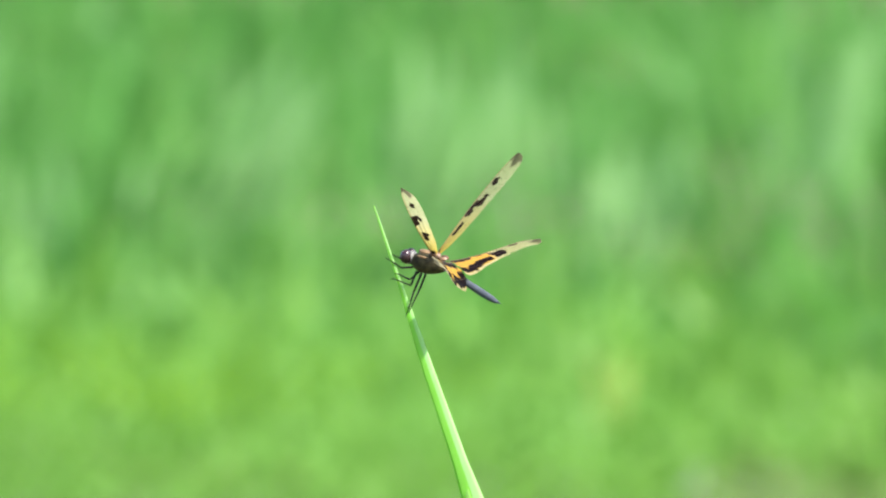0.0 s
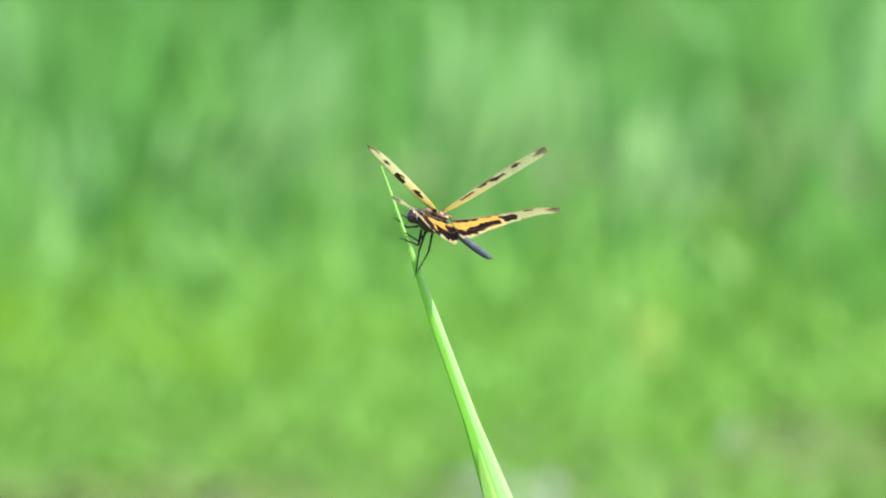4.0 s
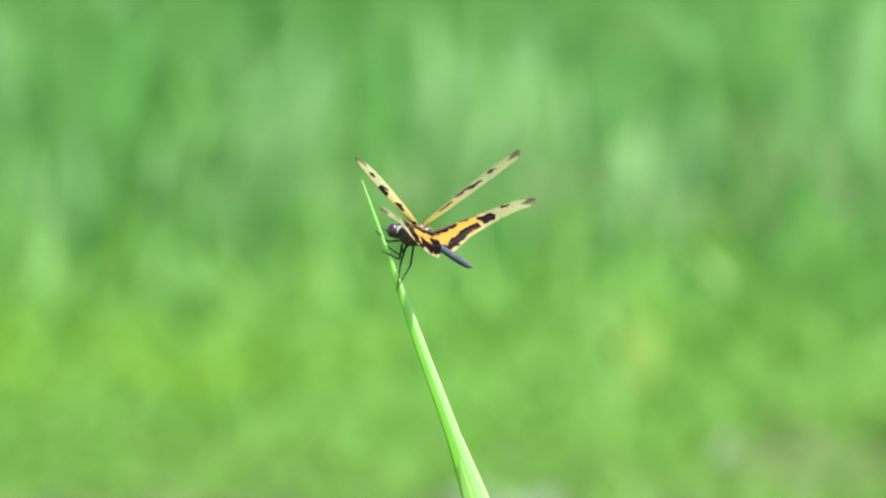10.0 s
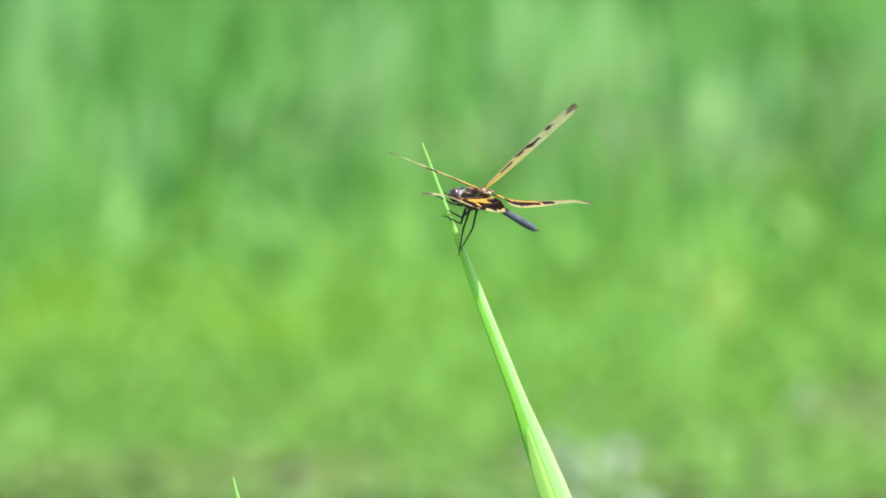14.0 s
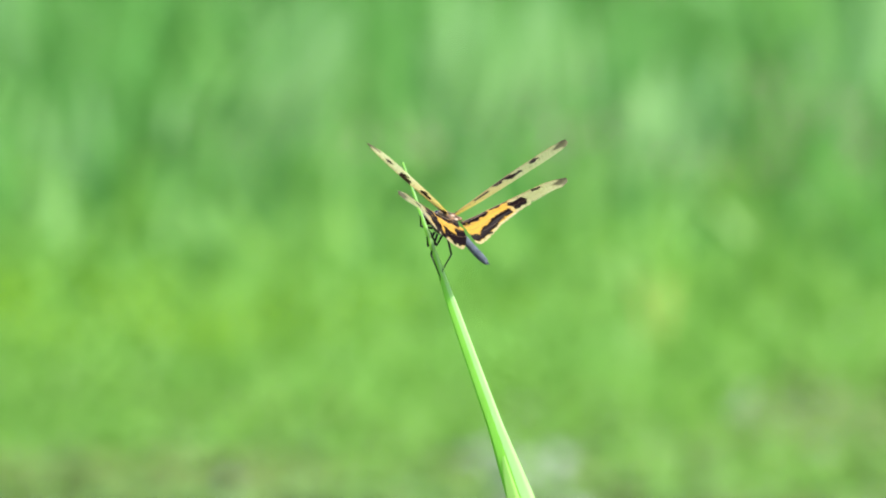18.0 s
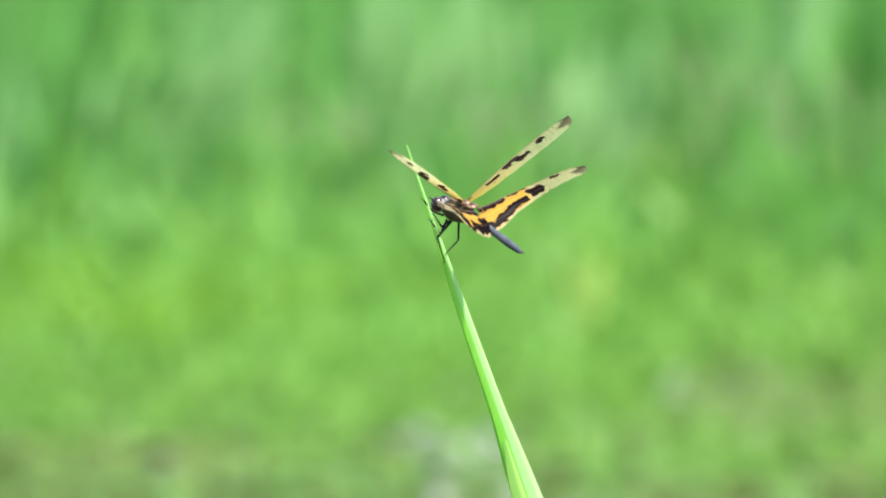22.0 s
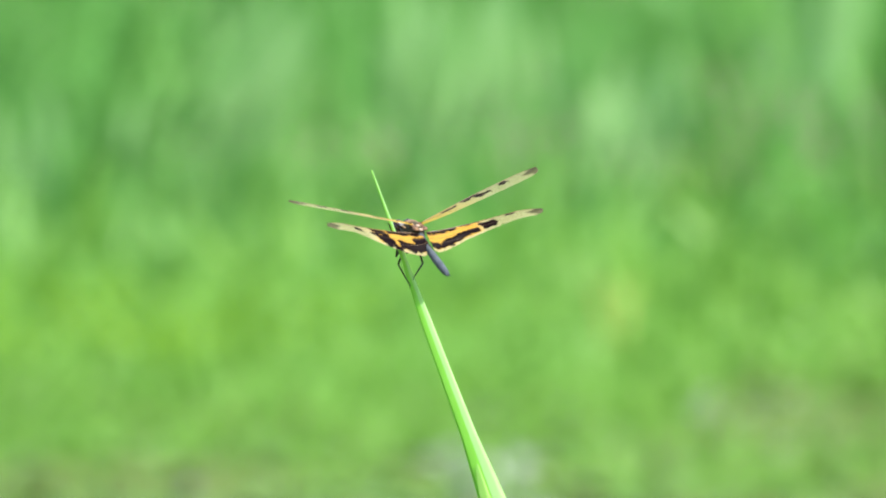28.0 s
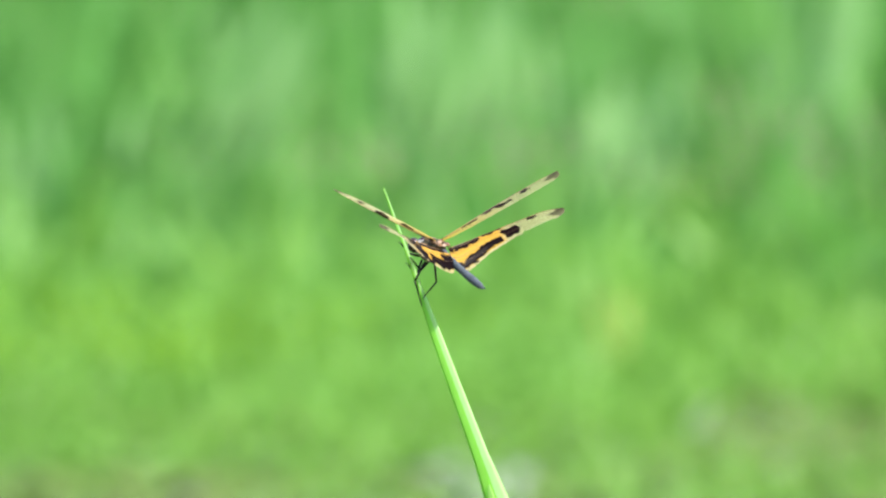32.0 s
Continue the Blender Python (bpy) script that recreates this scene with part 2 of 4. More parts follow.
# ---- builders ----
def mesh_of(name, bm, mat, smooth=True):
    me = bpy.data.meshes.new(name)
    bm.to_mesh(me)
    bm.free()
    me.materials.append(mat)
    for p in me.polygons:
        p.use_smooth = smooth
    return me


def part(name, bm, mat, parent, label=""):
    ob = new(name, mesh_of(name, bm, mat))
    ob.parent = parent
    return tagged(ob, label)


def rings(bm, sections, seg=16, close=True):
    """A tube through sections (centre, half width along side, half height along up, side, up)."""
    loops = []
    for c, a, b, side, up in sections:
        c, side, up = Vector(c), Vector(side), Vector(up)
        loops.append([bm.verts.new(c + side * (a * math.cos(k * math.tau / seg)) + up * (b * math.sin(k * math.tau / seg))) for k in range(seg)])
    for lo, hi in zip(loops, loops[1:]):
        for k in range(seg):
            bm.faces.new((lo[k], lo[(k + 1) % seg], hi[(k + 1) % seg], hi[k]))
    if close:
        bm.faces.new(loops[0][::-1])
        bm.faces.new(loops[-1])
    bmesh.ops.recalc_face_normals(bm, faces=bm.faces)
    return bm


def ball(bm, centre, radii, turn=(0, 0, 0), u=20, v=12):
    m = pose(*centre, *turn) @ Matrix.Diagonal((*radii, 1))
    bmesh.ops.create_uvsphere(bm, u_segments=u, v_segments=v, radius=1.0, matrix=m)
    return bm


def rod(bm, points, radii, seg=7):
    """A jointed rod along points with a radius at each."""
    pts = [Vector(p) for p in points]
    secs = []
    for i, p in enumerate(pts):
        d = (pts[min(i + 1, len(pts) - 1)] - pts[max(i - 1, 0)]).normalized()
        side = d.cross(Vector((0.3, 0.9, 0.31))).normalized()
        secs.append((p, radii[i], radii[i], side, d.cross(side)))
    return rings(bm, secs, seg)


# ---- ground and water ----
def build_ground():
    xs = sorted({-600, -200, -60, -25, -15, 15, 25, 60, 200, 600, *[i * 0.5 for i in range(-28, 29)]})
    ys = sorted({-600, -200, -60, -20, 30, 45, 60, 100, 200, 600, *[-6 + i * 0.5 for i in range(0, 65)]})
    verts, faces = [], []
    for y in ys:
        for x in xs:
            near = min(max((1.3 - y) / 0.8, 0), 1)
            far = min(max((y - 13.3) / 0.9, 0), 1)
            side = min(max((abs(x) - 17) / 6, 0), 1)
            lift = max(near, far, side)
            z = -0.3 + 0.36 * lift * lift * (3 - 2 * lift) + 0.03 * noise.noise(Vector((x * 0.9, y * 0.9, 0)))
            verts.append((x, y, z))
    nx = len(xs)
    for j in range(len(ys) - 1):
        for i in range(nx - 1):
            a = j * nx + i
            faces.append((a, a + 1, a + nx + 1, a + nx))
    me = bpy.data.meshes.new("ground")
    me.from_pydata(verts, [], faces)
    me.materials.append(MAT_MUD)
    for p in me.polygons:
        p.use_smooth = True
    tagged(new("ground", me), "wet brown mud bank and bed of a shallow pond", "ground", kind="structure")
    bm = bmesh.new()
    bmesh.ops.create_grid(bm, x_segments=60, y_segments=40, size=1.0, matrix=pose(0, 7.4, 0) @ Matrix.Diagonal((22, 7.2, 1, 1)))
    tagged(new("water", mesh_of("water", bm, MAT_WATER)), "shallow olive pond water with small ripples", "water", kind="structure")


build_ground()


def blade_field(name, mat, count, xr, yr, heights, widths, lean, seed, label, base_z=0.0, segs=4, droop=0.35, crowd=None, rise=None):
    """Many upright blades in one mesh: each a folded ribbon that bends over towards its tip."""
    rng = np.random.default_rng(seed)
    verts, faces = [], []
    for _ in range(count):
        x, y = rng.uniform(*xr), rng.uniform(*yr)
        if crowd and rng.random() > crowd(x, y):
            continue
        h, w = rng.uniform(*heights), rng.uniform(*widths)
        if rise:
            h *= rise(x, y)
        az, tilt = rng.uniform(0, math.tau), rng.normal(0, lean)
        bend = rng.uniform(0.2, 1.0) * droop
        dx, dy = math.cos(az), math.sin(az)
        face = rng.uniform(-0.7, 0.7)
        wx, wy = math.cos(face), math.sin(face)
        n0 = len(verts)
        for k in range(segs + 1):
            f = k / segs
            off = tilt * f * h + bend * h * f * f * 0.6
            z = base_z + h * (f - 0.25 * bend * f * f)
            half = 0.5 * w * (1 - f ** 2.2) + 0.0004
            cx, cy = x + dx * off, y + dy * off
            verts += [(cx - wx * half, cy - wy * half, z), (cx, cy - 0.12 * w, z), (cx + wx * half, cy + wy * half, z)]
        for k in range(segs):
            a = n0 + 3 * k
            faces += [(a, a + 1, a + 4, a + 3), (a + 1, a + 2, a + 5, a + 4)]
    me = bpy.data.meshes.new(name)
    me.from_pydata(verts, [], faces)
    me.materials.append(mat)
    for p in me.polygons:
        p.use_smooth = True
    return tagged(new(name, me), label, "grass", kind="stuff")


def spray(name, mat, centres, seed, label, per=26, spread=0.05, leaf=(0.016, 0.028)):
    """Stems that carry one broad leaf each, its middle at the height given by centres (x, z, lean)."""
    rng = np.random.default_rng(seed)
    verts, faces = [], []
    for cx, cz, lean in centres:
        for _ in range(per):
            x, y = cx + rng.normal(0, spread), 13.66 + rng.normal(0, 0.06)
            mid = cz + rng.normal(0, spread)
            h = mid / 0.78
            w = rng.uniform(*leaf)
            tilt = lean + rng.normal(0, 0.12)
            face = rng.uniform(-0.6, 0.6)
            wx, wy = math.cos(face), math.sin(face)
            n0 = len(verts)
            prof = ((0, 0.08), (0.35, 0.08), (0.55, 0.16), (0.66, 0.75), (0.78, 1.0), (0.90, 0.7), (1.0, 0.03))
            for f, p in prof:
                px = x + tilt * (f * h - mid)
                half = 0.5 * w * p
                verts += [(px - wx * half, y - wy * half, f * h), (px, y - 0.15 * half, f * h), (px + wx * half, y + wy * half, f * h)]
            for k in range(len(prof) - 1):
                a = n0 + 3 * k
                faces += [(a, a + 1, a + 4, a + 3), (a + 1, a + 2, a + 5, a + 4)]
    me = bpy.data.meshes.new(name)
    me.from_pydata(verts, [], faces)
    me.materials.append(mat)
    return tagged(new(name, me), label, "reeds", kind="stuff")


def floating(name, mat, count, xr, yr, size, seed, label, crowd):
    """Small lobed leaves that lie on the water."""
    rng = np.random.default_rng(seed)
    verts, faces = [], []
    for _ in range(count):
        x, y = rng.uniform(*xr), rng.uniform(*yr)
        if rng.random() > crowd(x, y):
            continue
        r, turn = rng.uniform(*size), rng.uniform(0, math.tau)
        z = 0.004 + rng.uniform(0, 0.010)
        tip = rng.normal(0, 0.22)
        n0 = len(verts)
        verts.append((x, y, z + 0.15 * r))
        for k in range(7):
            a = turn + k * math.tau / 7
            q = r * (0.75 + 0.25 * math.cos(2 * (a - turn)))
            verts.append((x + q * math.cos(a), y + q * math.sin(a), z + tip * q * math.sin(a)))
        faces += [(n0, n0 + 1 + k, n0 + 1 + (k + 1) % 7) for k in range(7)]
    me = bpy.data.meshes.new(name)
    me.from_pydata(verts, [], faces)
    me.materials.append(mat)
    return tagged(new(name, me), label, "water weed", kind="stuff")


def near(x, y, spots):
    return max(math.exp(-((x - sx) / rx) ** 2 - ((y - sy) / ry) ** 2) for sx, sy, rx, ry in spots)


def meadow(x, y):
    """Height of the marsh grass: low at the water, taller and uneven farther back."""
    far = min(max((y - 11.8) / 4.0, 0), 1)
    return (0.25 + 0.75 * far) * (1 + 0.55 * noise.noise(Vector((x * 5.0, y * 1.1, 3))))


def build_vegetation():
    blade_field("marsh_grass", MAT_REED, 34000, (-1.6, 1.6), (12.9, 18.6), (0.06, 0.15), (0.006, 0.014), 0.75, 11,
                "dense fresh green marsh grass along the far bank", droop=0.6, rise=meadow,
                crowd=lambda x, y: min(1.0, max(0.15, (y - 12.7) * 0.8)))
    blade_field("marsh_grass", MAT_REED, 12000, (-14, 14), (13.4, 24), (0.15, 0.30), (0.016, 0.034), 0.40, 12,
                "wide meadow of green marsh grass behind the pond", droop=0.6)
    blade_field("pale_reeds", MAT_REED_PALE, 3200, (-1.6, 1.6), (13.2, 18.0), (0.07, 0.18), (0.006, 0.016), 0.75, 13,
                "pale blue-green reed leaves among the darker ones", droop=0.6,
                crowd=lambda x, y: min(1.0, max(0.05, 0.4 + 1.2 * noise.noise(Vector((x * 3.5, y * 0.9, 7))))))
    # Added out of view, so the water mirrors green instead of sky.
    blade_field("unseen_reeds", MAT_REED, 9000, (-16, 16), (20.5, 25.5), (1.6, 3.0), (0.03, 0.06), 0.10, 19,
                "unseen tall green reed bed added behind the marsh for the pond to mirror", droop=0.3)
    # The bank's bright sunlit spots are put into these leaves' pale colour.
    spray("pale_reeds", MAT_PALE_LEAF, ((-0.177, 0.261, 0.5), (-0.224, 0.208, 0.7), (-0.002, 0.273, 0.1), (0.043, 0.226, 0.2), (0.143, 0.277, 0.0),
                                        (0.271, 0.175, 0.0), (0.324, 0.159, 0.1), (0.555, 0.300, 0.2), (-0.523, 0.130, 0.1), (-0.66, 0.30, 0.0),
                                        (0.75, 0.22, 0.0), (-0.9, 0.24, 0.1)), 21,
          "broad leaves with sunlit paleness put into their grey-green colour", per=9, spread=0.03)
    # Shade in the bank's gaps is put in as darker leaf colour.
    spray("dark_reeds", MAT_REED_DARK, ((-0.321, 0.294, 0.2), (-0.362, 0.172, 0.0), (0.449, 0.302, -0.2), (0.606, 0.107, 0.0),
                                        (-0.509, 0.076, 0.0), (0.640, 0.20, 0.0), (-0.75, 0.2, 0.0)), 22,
          "reed leaves with gap shade put into their deep green, between the pale ones", per=5, spread=0.04)
    # Paler short grass, thickest around the middle of the marsh.
    pale_spots = ((-0.10, 13.3, 0.45, 1.0), (0.05, 12.4, 0.3, 0.5), (-0.10, 14.8, 0.35, 0.7))
    blade_field("pale_grass", MAT_PALE_GRASS, 11000, (-0.9, 0.9), (11.8, 15.8), (0.03, 0.08), (0.006, 0.014), 0.8, 17,
                "pale short grass in the middle of the marsh", droop=0.7, crowd=lambda x, y: 0.9 * near(x, y, pale_spots))
    # Darker tufts, mostly towards the sides and far corners.
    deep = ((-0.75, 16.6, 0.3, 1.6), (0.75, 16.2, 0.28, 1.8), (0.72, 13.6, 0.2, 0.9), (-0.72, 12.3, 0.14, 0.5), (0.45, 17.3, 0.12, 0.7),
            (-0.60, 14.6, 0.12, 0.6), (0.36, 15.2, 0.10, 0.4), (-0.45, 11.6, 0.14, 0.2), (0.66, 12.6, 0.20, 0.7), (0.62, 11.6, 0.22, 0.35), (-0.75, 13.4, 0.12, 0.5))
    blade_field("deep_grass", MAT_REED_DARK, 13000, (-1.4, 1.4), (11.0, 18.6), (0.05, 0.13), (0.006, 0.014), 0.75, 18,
                "deep green tufts of marsh grass at set spots", droop=0.6, rise=meadow, crowd=lambda x, y: near(x, y, deep))
    blade_field("low_grass", MAT_LOW, 34000, (-1.3, 1.3), (11.0, 14.8), (0.02, 0.055), (0.006, 0.013), 0.9, 14,
                "short yellow-green grass growing out of the shallow water", droop=0.9, segs=3,
                crowd=lambda x, y: min(1.0, max(0.04, 0.62 + (y - 11.8) * 0.6 + 0.5 * noise.noise(Vector((x * 1.1, y * 2.6, 5))))) * (1 - 0.85 * near(x, y, BROWN)) * (1 - 0.9 * near(x, y, OPEN)))
    blade_field("low_grass", MAT_LOW, 5000, (-14, 14), (12.6, 14.2), (0.06, 0.14), (0.012, 0.03), 0.45, 15,
                "fringe of short yellow-green grass along the water's edge")
    floating("floating_weed", MAT_WEED, 26000, (-1.9, 1.9), (10.2, 13.6), (0.008, 0.024), 31,
             "mats of small yellow-green leaves floating on the pond",
             lambda x, y: min(1.0, max(0.0, 0.80 + (y - 11.5) * 0.6 + 0.7 * noise.noise(Vector((x * 1.2, y * 4.5, 9))))) * (1 - 0.5 * near(x, y, BROWN)))
    # Spots where the grass and weed are a yellower green.
    yellow_spots = ((-0.494, 12.9, 0.16, 0.22), (-0.62, 12.6, 0.12, 0.2), (-0.15, 12.75, 0.16, 0.14), (-0.30, 12.45, 0.14, 0.12))
    blade_field("yellow_grass", MAT_YELLOW, 9000, (-1.0, 0.4), (12.0, 13.4), (0.03, 0.065), (0.008, 0.016), 0.9, 20,
                "bright yellow-green grass at the water's edge", droop=0.9, segs=3, crowd=lambda x, y: 0.4 * near(x, y, yellow_spots))
    floating("yellow_weed", MAT_YELLOW, 9000, (-1.0, 0.4), (12.0, 13.4), (0.010, 0.026), 32,
             "bright yellow-green weed on the water", lambda x, y: near(x, y, yellow_spots))
    floating("brown_weed", MAT_BROWN, 26000, (-1.2, 1.2), (10.6, 13.0), (0.010, 0.030), 33,
             "brown rotting weed floating in the shallows", lambda x, y: 0.75 * near(x, y, BROWN))


OPEN = ((0.43, 11.8, 0.05, 0.45), (0.10, 11.3, 0.10, 0.35), (-0.27, 11.2, 0.05, 0.1))
BROWN = ((0.58, 11.70, 0.30, 0.55), (0.75, 12.3, 0.2, 0.5), (-0.40, 11.22, 0.28, 0.14), (-0.17, 11.80, 0.14, 0.05), (0.62, 12.1, 0.12, 0.15), (0.25, 11.25, 0.12, 0.05))
# Lighter leaf green that carries sunlight in its base colour.
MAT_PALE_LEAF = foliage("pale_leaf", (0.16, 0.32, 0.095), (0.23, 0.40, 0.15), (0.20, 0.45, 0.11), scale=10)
build_vegetation()


def build_glints_stems():
    """Pale leaf shapes that stand in for sky glints on the pond, and one dry stem."""
    rng = np.random.default_rng(5)
    spots = ((0.113, 11.40, 4), (0.07, 11.30, 4), (0.429, 12.15, 1), (-0.466, 12.21, 1), (-0.395, 12.34, 1), (0.451, 12.50, 2), (0.434, 11.84, 4), (-0.266, 11.22, 1), (0.34, 11.75, 2), (0.10, 11.02, 4), (0.10, 10.80, 3), (0.10, 11.68, 2), (0.41, 11.56, 2))
    first = None
    for sx, sy, n in spots:
        for _ in range(n):
            m = pose(sx + rng.normal(0, 0.045), sy + rng.normal(0, 0.10), 0.012, rng.normal(8, 6), rng.normal(0, 6), rng.uniform(0, 360))
            if first is None:
                bm = bmesh.new()
                loops = []
                for f, w in ((0, 0.001), (0.15, 0.009), (0.4, 0.015), (0.7, 0.012), (0.9, 0.005), (1, 0.001)):
                    y = -0.03 + 0.06 * f
                    z = 0.006 * math.sin(math.pi * f)
                    loops.append([bm.verts.new(p) for p in ((-w, y, z + 0.25 * w), (0, y, z), (w, y, z + 0.25 * w), (0, y, z - 0.001))])
                for lo, hi in zip(loops, loops[1:]):
                    for k in range(4):
                        bm.faces.new((lo[k], lo[(k + 1) % 4], hi[(k + 1) % 4], hi[k]))
                first = tagged(new("sky_glint", mesh_of("sky_glint", bm, MAT_GLINT)), "whitish leaf shape standing in for a sky glint on the pond", "leaf", "drifting leaves")
                first.matrix_basis = m
            else:
                copy_thing(first, m)
    for k in range(3):
        bm = bmesh.new()
        rod(bm, ((0, 0, -0.1), (0.004, 0, 0.0), (0.008, 0.0, 0.05), (0.02, 0, 0.10)), (0.0025, 0.0035, 0.0035, 0.0015), 6)
        stem = tagged(new("dry_stem", mesh_of("dry_stem", bm, MAT_STRAW)), "dry orange-yellow plant stem standing in the water", "stem", "dry stems")
        stem.matrix_basis = pose(0.252 + rng.normal(0, 0.012), 12.38 + rng.normal(0, 0.06), 0, 0, 0, rng.uniform(0, 360))


build_glints_stems()


# ---- perch blades ----
TIP = Vector((-0.0120, 2.7625, 1.1840))


def blade_line(d):
    """Sideways shift of the perch blade, d metres below its tip."""
    return 0.3535 * d - 0.03 * d * d - 0.0003 * math.exp(-((d - 0.042) / 0.022) ** 2)


def blade_width(d):
    return float(np.interp(d, (0, 0.02, 0.03, 0.041, 0.0655, 0.074, 0.082, 0.095, 0.11, 0.16, 0.4, 1.5), (0.0004, 0.0011, 0.0020, 0.0030, 0.0040, 0.0045, 0.0061, 0.0080, 0.0092, 0.0118, 0.0150, 0.0165)))


def build_blade(name, tip, line, width, label, group):
    depth = tip.z + 0.28
    steps = [depth * (k / 90) ** 2.0 for k in range(91)]
    bm = bmesh.new()
    secs = []
    for d in steps:
        w = width(d)
        slope = (line(d + 0.001) - line(d)) / 0.001
        side = Vector((1, 0, slope)).normalized()
        c = tip + Vector((line(d), 0.05 * d * d, -d))
        keel = 0.06 * w
        th = min(0.0006, 0.25 * w)
        ring = []
        for u, k in ((-0.5, 0.0), (-0.36, 0.36), (-0.18, 0.74), (-0.05, 0.96), (0.03, 1.0), (0.12, 0.92), (0.30, 0.56), (0.5, 0.0)):
            ring.append(c + side * (u * w) + Vector((0, -k * keel, 0)))
        for u, k in ((0.30, 0.56), (0.03, 1.0), (-0.05, 0.96), (-0.36, 0.36)):
            ring.append(c + side * (u * w * 0.96) + Vector((0, -k * keel + th, 0)))
        secs.append([bm.verts.new(p) for p in ring])
    n = len(secs[0])
    for lo, hi in zip(secs, secs[1:]):
        for k in range(n):
            # right-hand faces take the paler colour that holds the sunlight
            bm.faces.new((lo[k], lo[(k + 1) % n], hi[(k + 1) % n], hi[k])).material_index = 1 if k in (4, 5, 6) else 0
    bm.faces.new(secs[0])
    bm.faces.new(secs[-1][::-1])
    bmesh.ops.recalc_face_normals(bm, faces=bm.faces)
    me = mesh_of(name, bm, MAT_BLADE)
    me.materials.append(MAT_BLADE_LIT)
    return tagged(new(name, me), label, "grass blade", group)


perch = build_blade("sedge_blade", TIP, blade_line, blade_width,
                    "fresh bright green folded sedge blade tapering to a fine tip", "sedge blades")


def build_fold(parent):
    """The sheath edge that laps over one side of the blade, from its notch downward."""
    bm = bmesh.new()
    rows = []
    for k in range(41):
        f = k / 40
        d = 0.0795 + 0.45 * f ** 1.6
        w, slope = blade_width(d), (blade_line(d + 0.001) - blade_line(d)) / 0.001
        side = Vector((1, 0, slope)).normalized()
        c = TIP + Vector((blade_line(d), 0.05 * d * d, -d))
        keel = 0.06 * w
        rim = -0.06 + 0.05 * min(f * 6, 1)
        grow = min(0.25 + f * 8, 1)
        ring = []
        for u, kk in ((-0.47, 0.07), (-0.36, 0.36), (-0.20, 0.69), (rim, 0.90)):
            uu = rim + (u - rim) * grow
            kq = 0.90 + (kk - 0.90) * grow
            ring.append(bm.verts.new(c + side * (uu * w) + Vector((0, -kq * keel - 0.0003, 0))))
        ring.append(bm.verts.new(c + side * (rim * w) + Vector((0, -0.84 * keel, 0))))
        rows.append(ring)
    for lo, hi in zip(rows, rows[1:]):
        for k in range(4):
            bm.faces.new((lo[k], lo[k + 1], hi[k + 1], hi[k]))
    bmesh.ops.recalc_face_normals(bm, faces=bm.faces)
    return part("sheath_edge", bm, MAT_SHEATH, parent, "darker green lapping sheath edge with a small notch")


build_fold(perch)
second = build_blade("sedge_blade", Vector((-0.0655, 2.7625, 1.0915)), lambda d: 0.22 * d - 0.03 * d * d,
            lambda d: min(0.0005 + 0.010 * (d / 0.1) ** 1.1, 0.013),
            "smaller bright green sedge blade rising beside the perch", "sedge blades")


# ---- dragonfly (built in millimetres, forward +x, left +y, up +z, origin at the wing hub) ----
MM = 1 / 1000.0
FORE_ROOT, HIND_ROOT = (0.6, 1.4, 0.0), (-2.5, 1.4, -0.6)
FORE_LEN, HIND_LEN = 37.9, 32.7


def scaled(bm):
    bmesh.ops.scale(bm, vec=(MM, MM, MM), verts=bm.verts)
    return bm


# the body's long axis dips forward against the plane of the wing hinges
BODY_TILT = Matrix.Translation((0.6, 0, 0)) @ Matrix.Rotation(radians(9.5), 4, "Y")


def tilted(bm):
    bmesh.ops.transform(bm, matrix=BODY_TILT, verts=bm.verts)
    return scaled(bm)


def stain(u, v, x, y, length, chord, patch):
    """Depth of pigment of one patch (u from, u to, v from, v to, skew), with an uneven rim that follows the small cells of the wing."""
    u0, u1, v0, v1, skew = patch
    cv = (v0 + v1) / 2
    du = (abs(u - (u0 + u1) / 2 - skew * (v - cv)) - (u1 - u0) / 2) * length
    dv = (abs(v - cv) - (v1 - v0) / 2) * chord
    r = 0.7
    d = math.hypot(max(du + r, 0), max(dv + r, 0)) - r if du > -r or dv > -r else max(du, dv)
    d += 1.0 * noise.noise(Vector((x / 2.0, y / 2.0, 2.0))) + 0.5 * noise.noise(Vector((x / 0.8, y / 0.8, 5.0)))
    return min(max(0.5 - d / 0.30, 0), 1)


# the two sides are marked differently
HIND_RIGHT = ((-0.06, 0.27, -0.05, 0.20, 0.1), (0.29, 0.47, -0.05, 0.12, 0.0), (0.46, 0.59, 0.12, 0.84, 0.05), (0.08, 0.29, 0.58, 0.90, 0.0),
              (0.25, 0.46, 0.50, 0.86, 0.0), (-0.12, 0.08, 0.66, 0.90, 0.0), (0.68, 0.77, 0.06, 0.32, 0.0))
HIND_LEFT = ((-0.06, 0.29, -0.05, 0.24, 0.1), (0.31, 0.47, 0.02, 0.46, -0.10), (0.28, 0.45, 0.38, 1.02, -0.20), (-0.16, 0.26, 0.60, 0.91, -0.05), (-0.16, 0.11, 0.36, 0.91, 0.0),
             (0.60, 0.71, 0.26, 0.58, 0.0))
FORE_RIGHT = ((0.17, 0.30, 0.24, 0.58, 0.0), (0.34, 0.52, 0.0, 0.42, 0.0), (0.47, 0.59, 0.34, 0.68, 0.0), (0.67, 0.76, 0.16, 0.52, 0.0), (-0.02, 0.04, 0.1, 0.8, 0.0))
FORE_LEFT = ((0.19, 0.33, 0.18, 0.56, 0.0), (0.43, 0.56, -0.04, 0.42, 0.1), (0.48, 0.55, 0.30, 0.64, 0.0), (0.69, 0.78, 0.24, 0.56, 0.0), (-0.02, 0.04, 0.1, 0.8, 0.0))


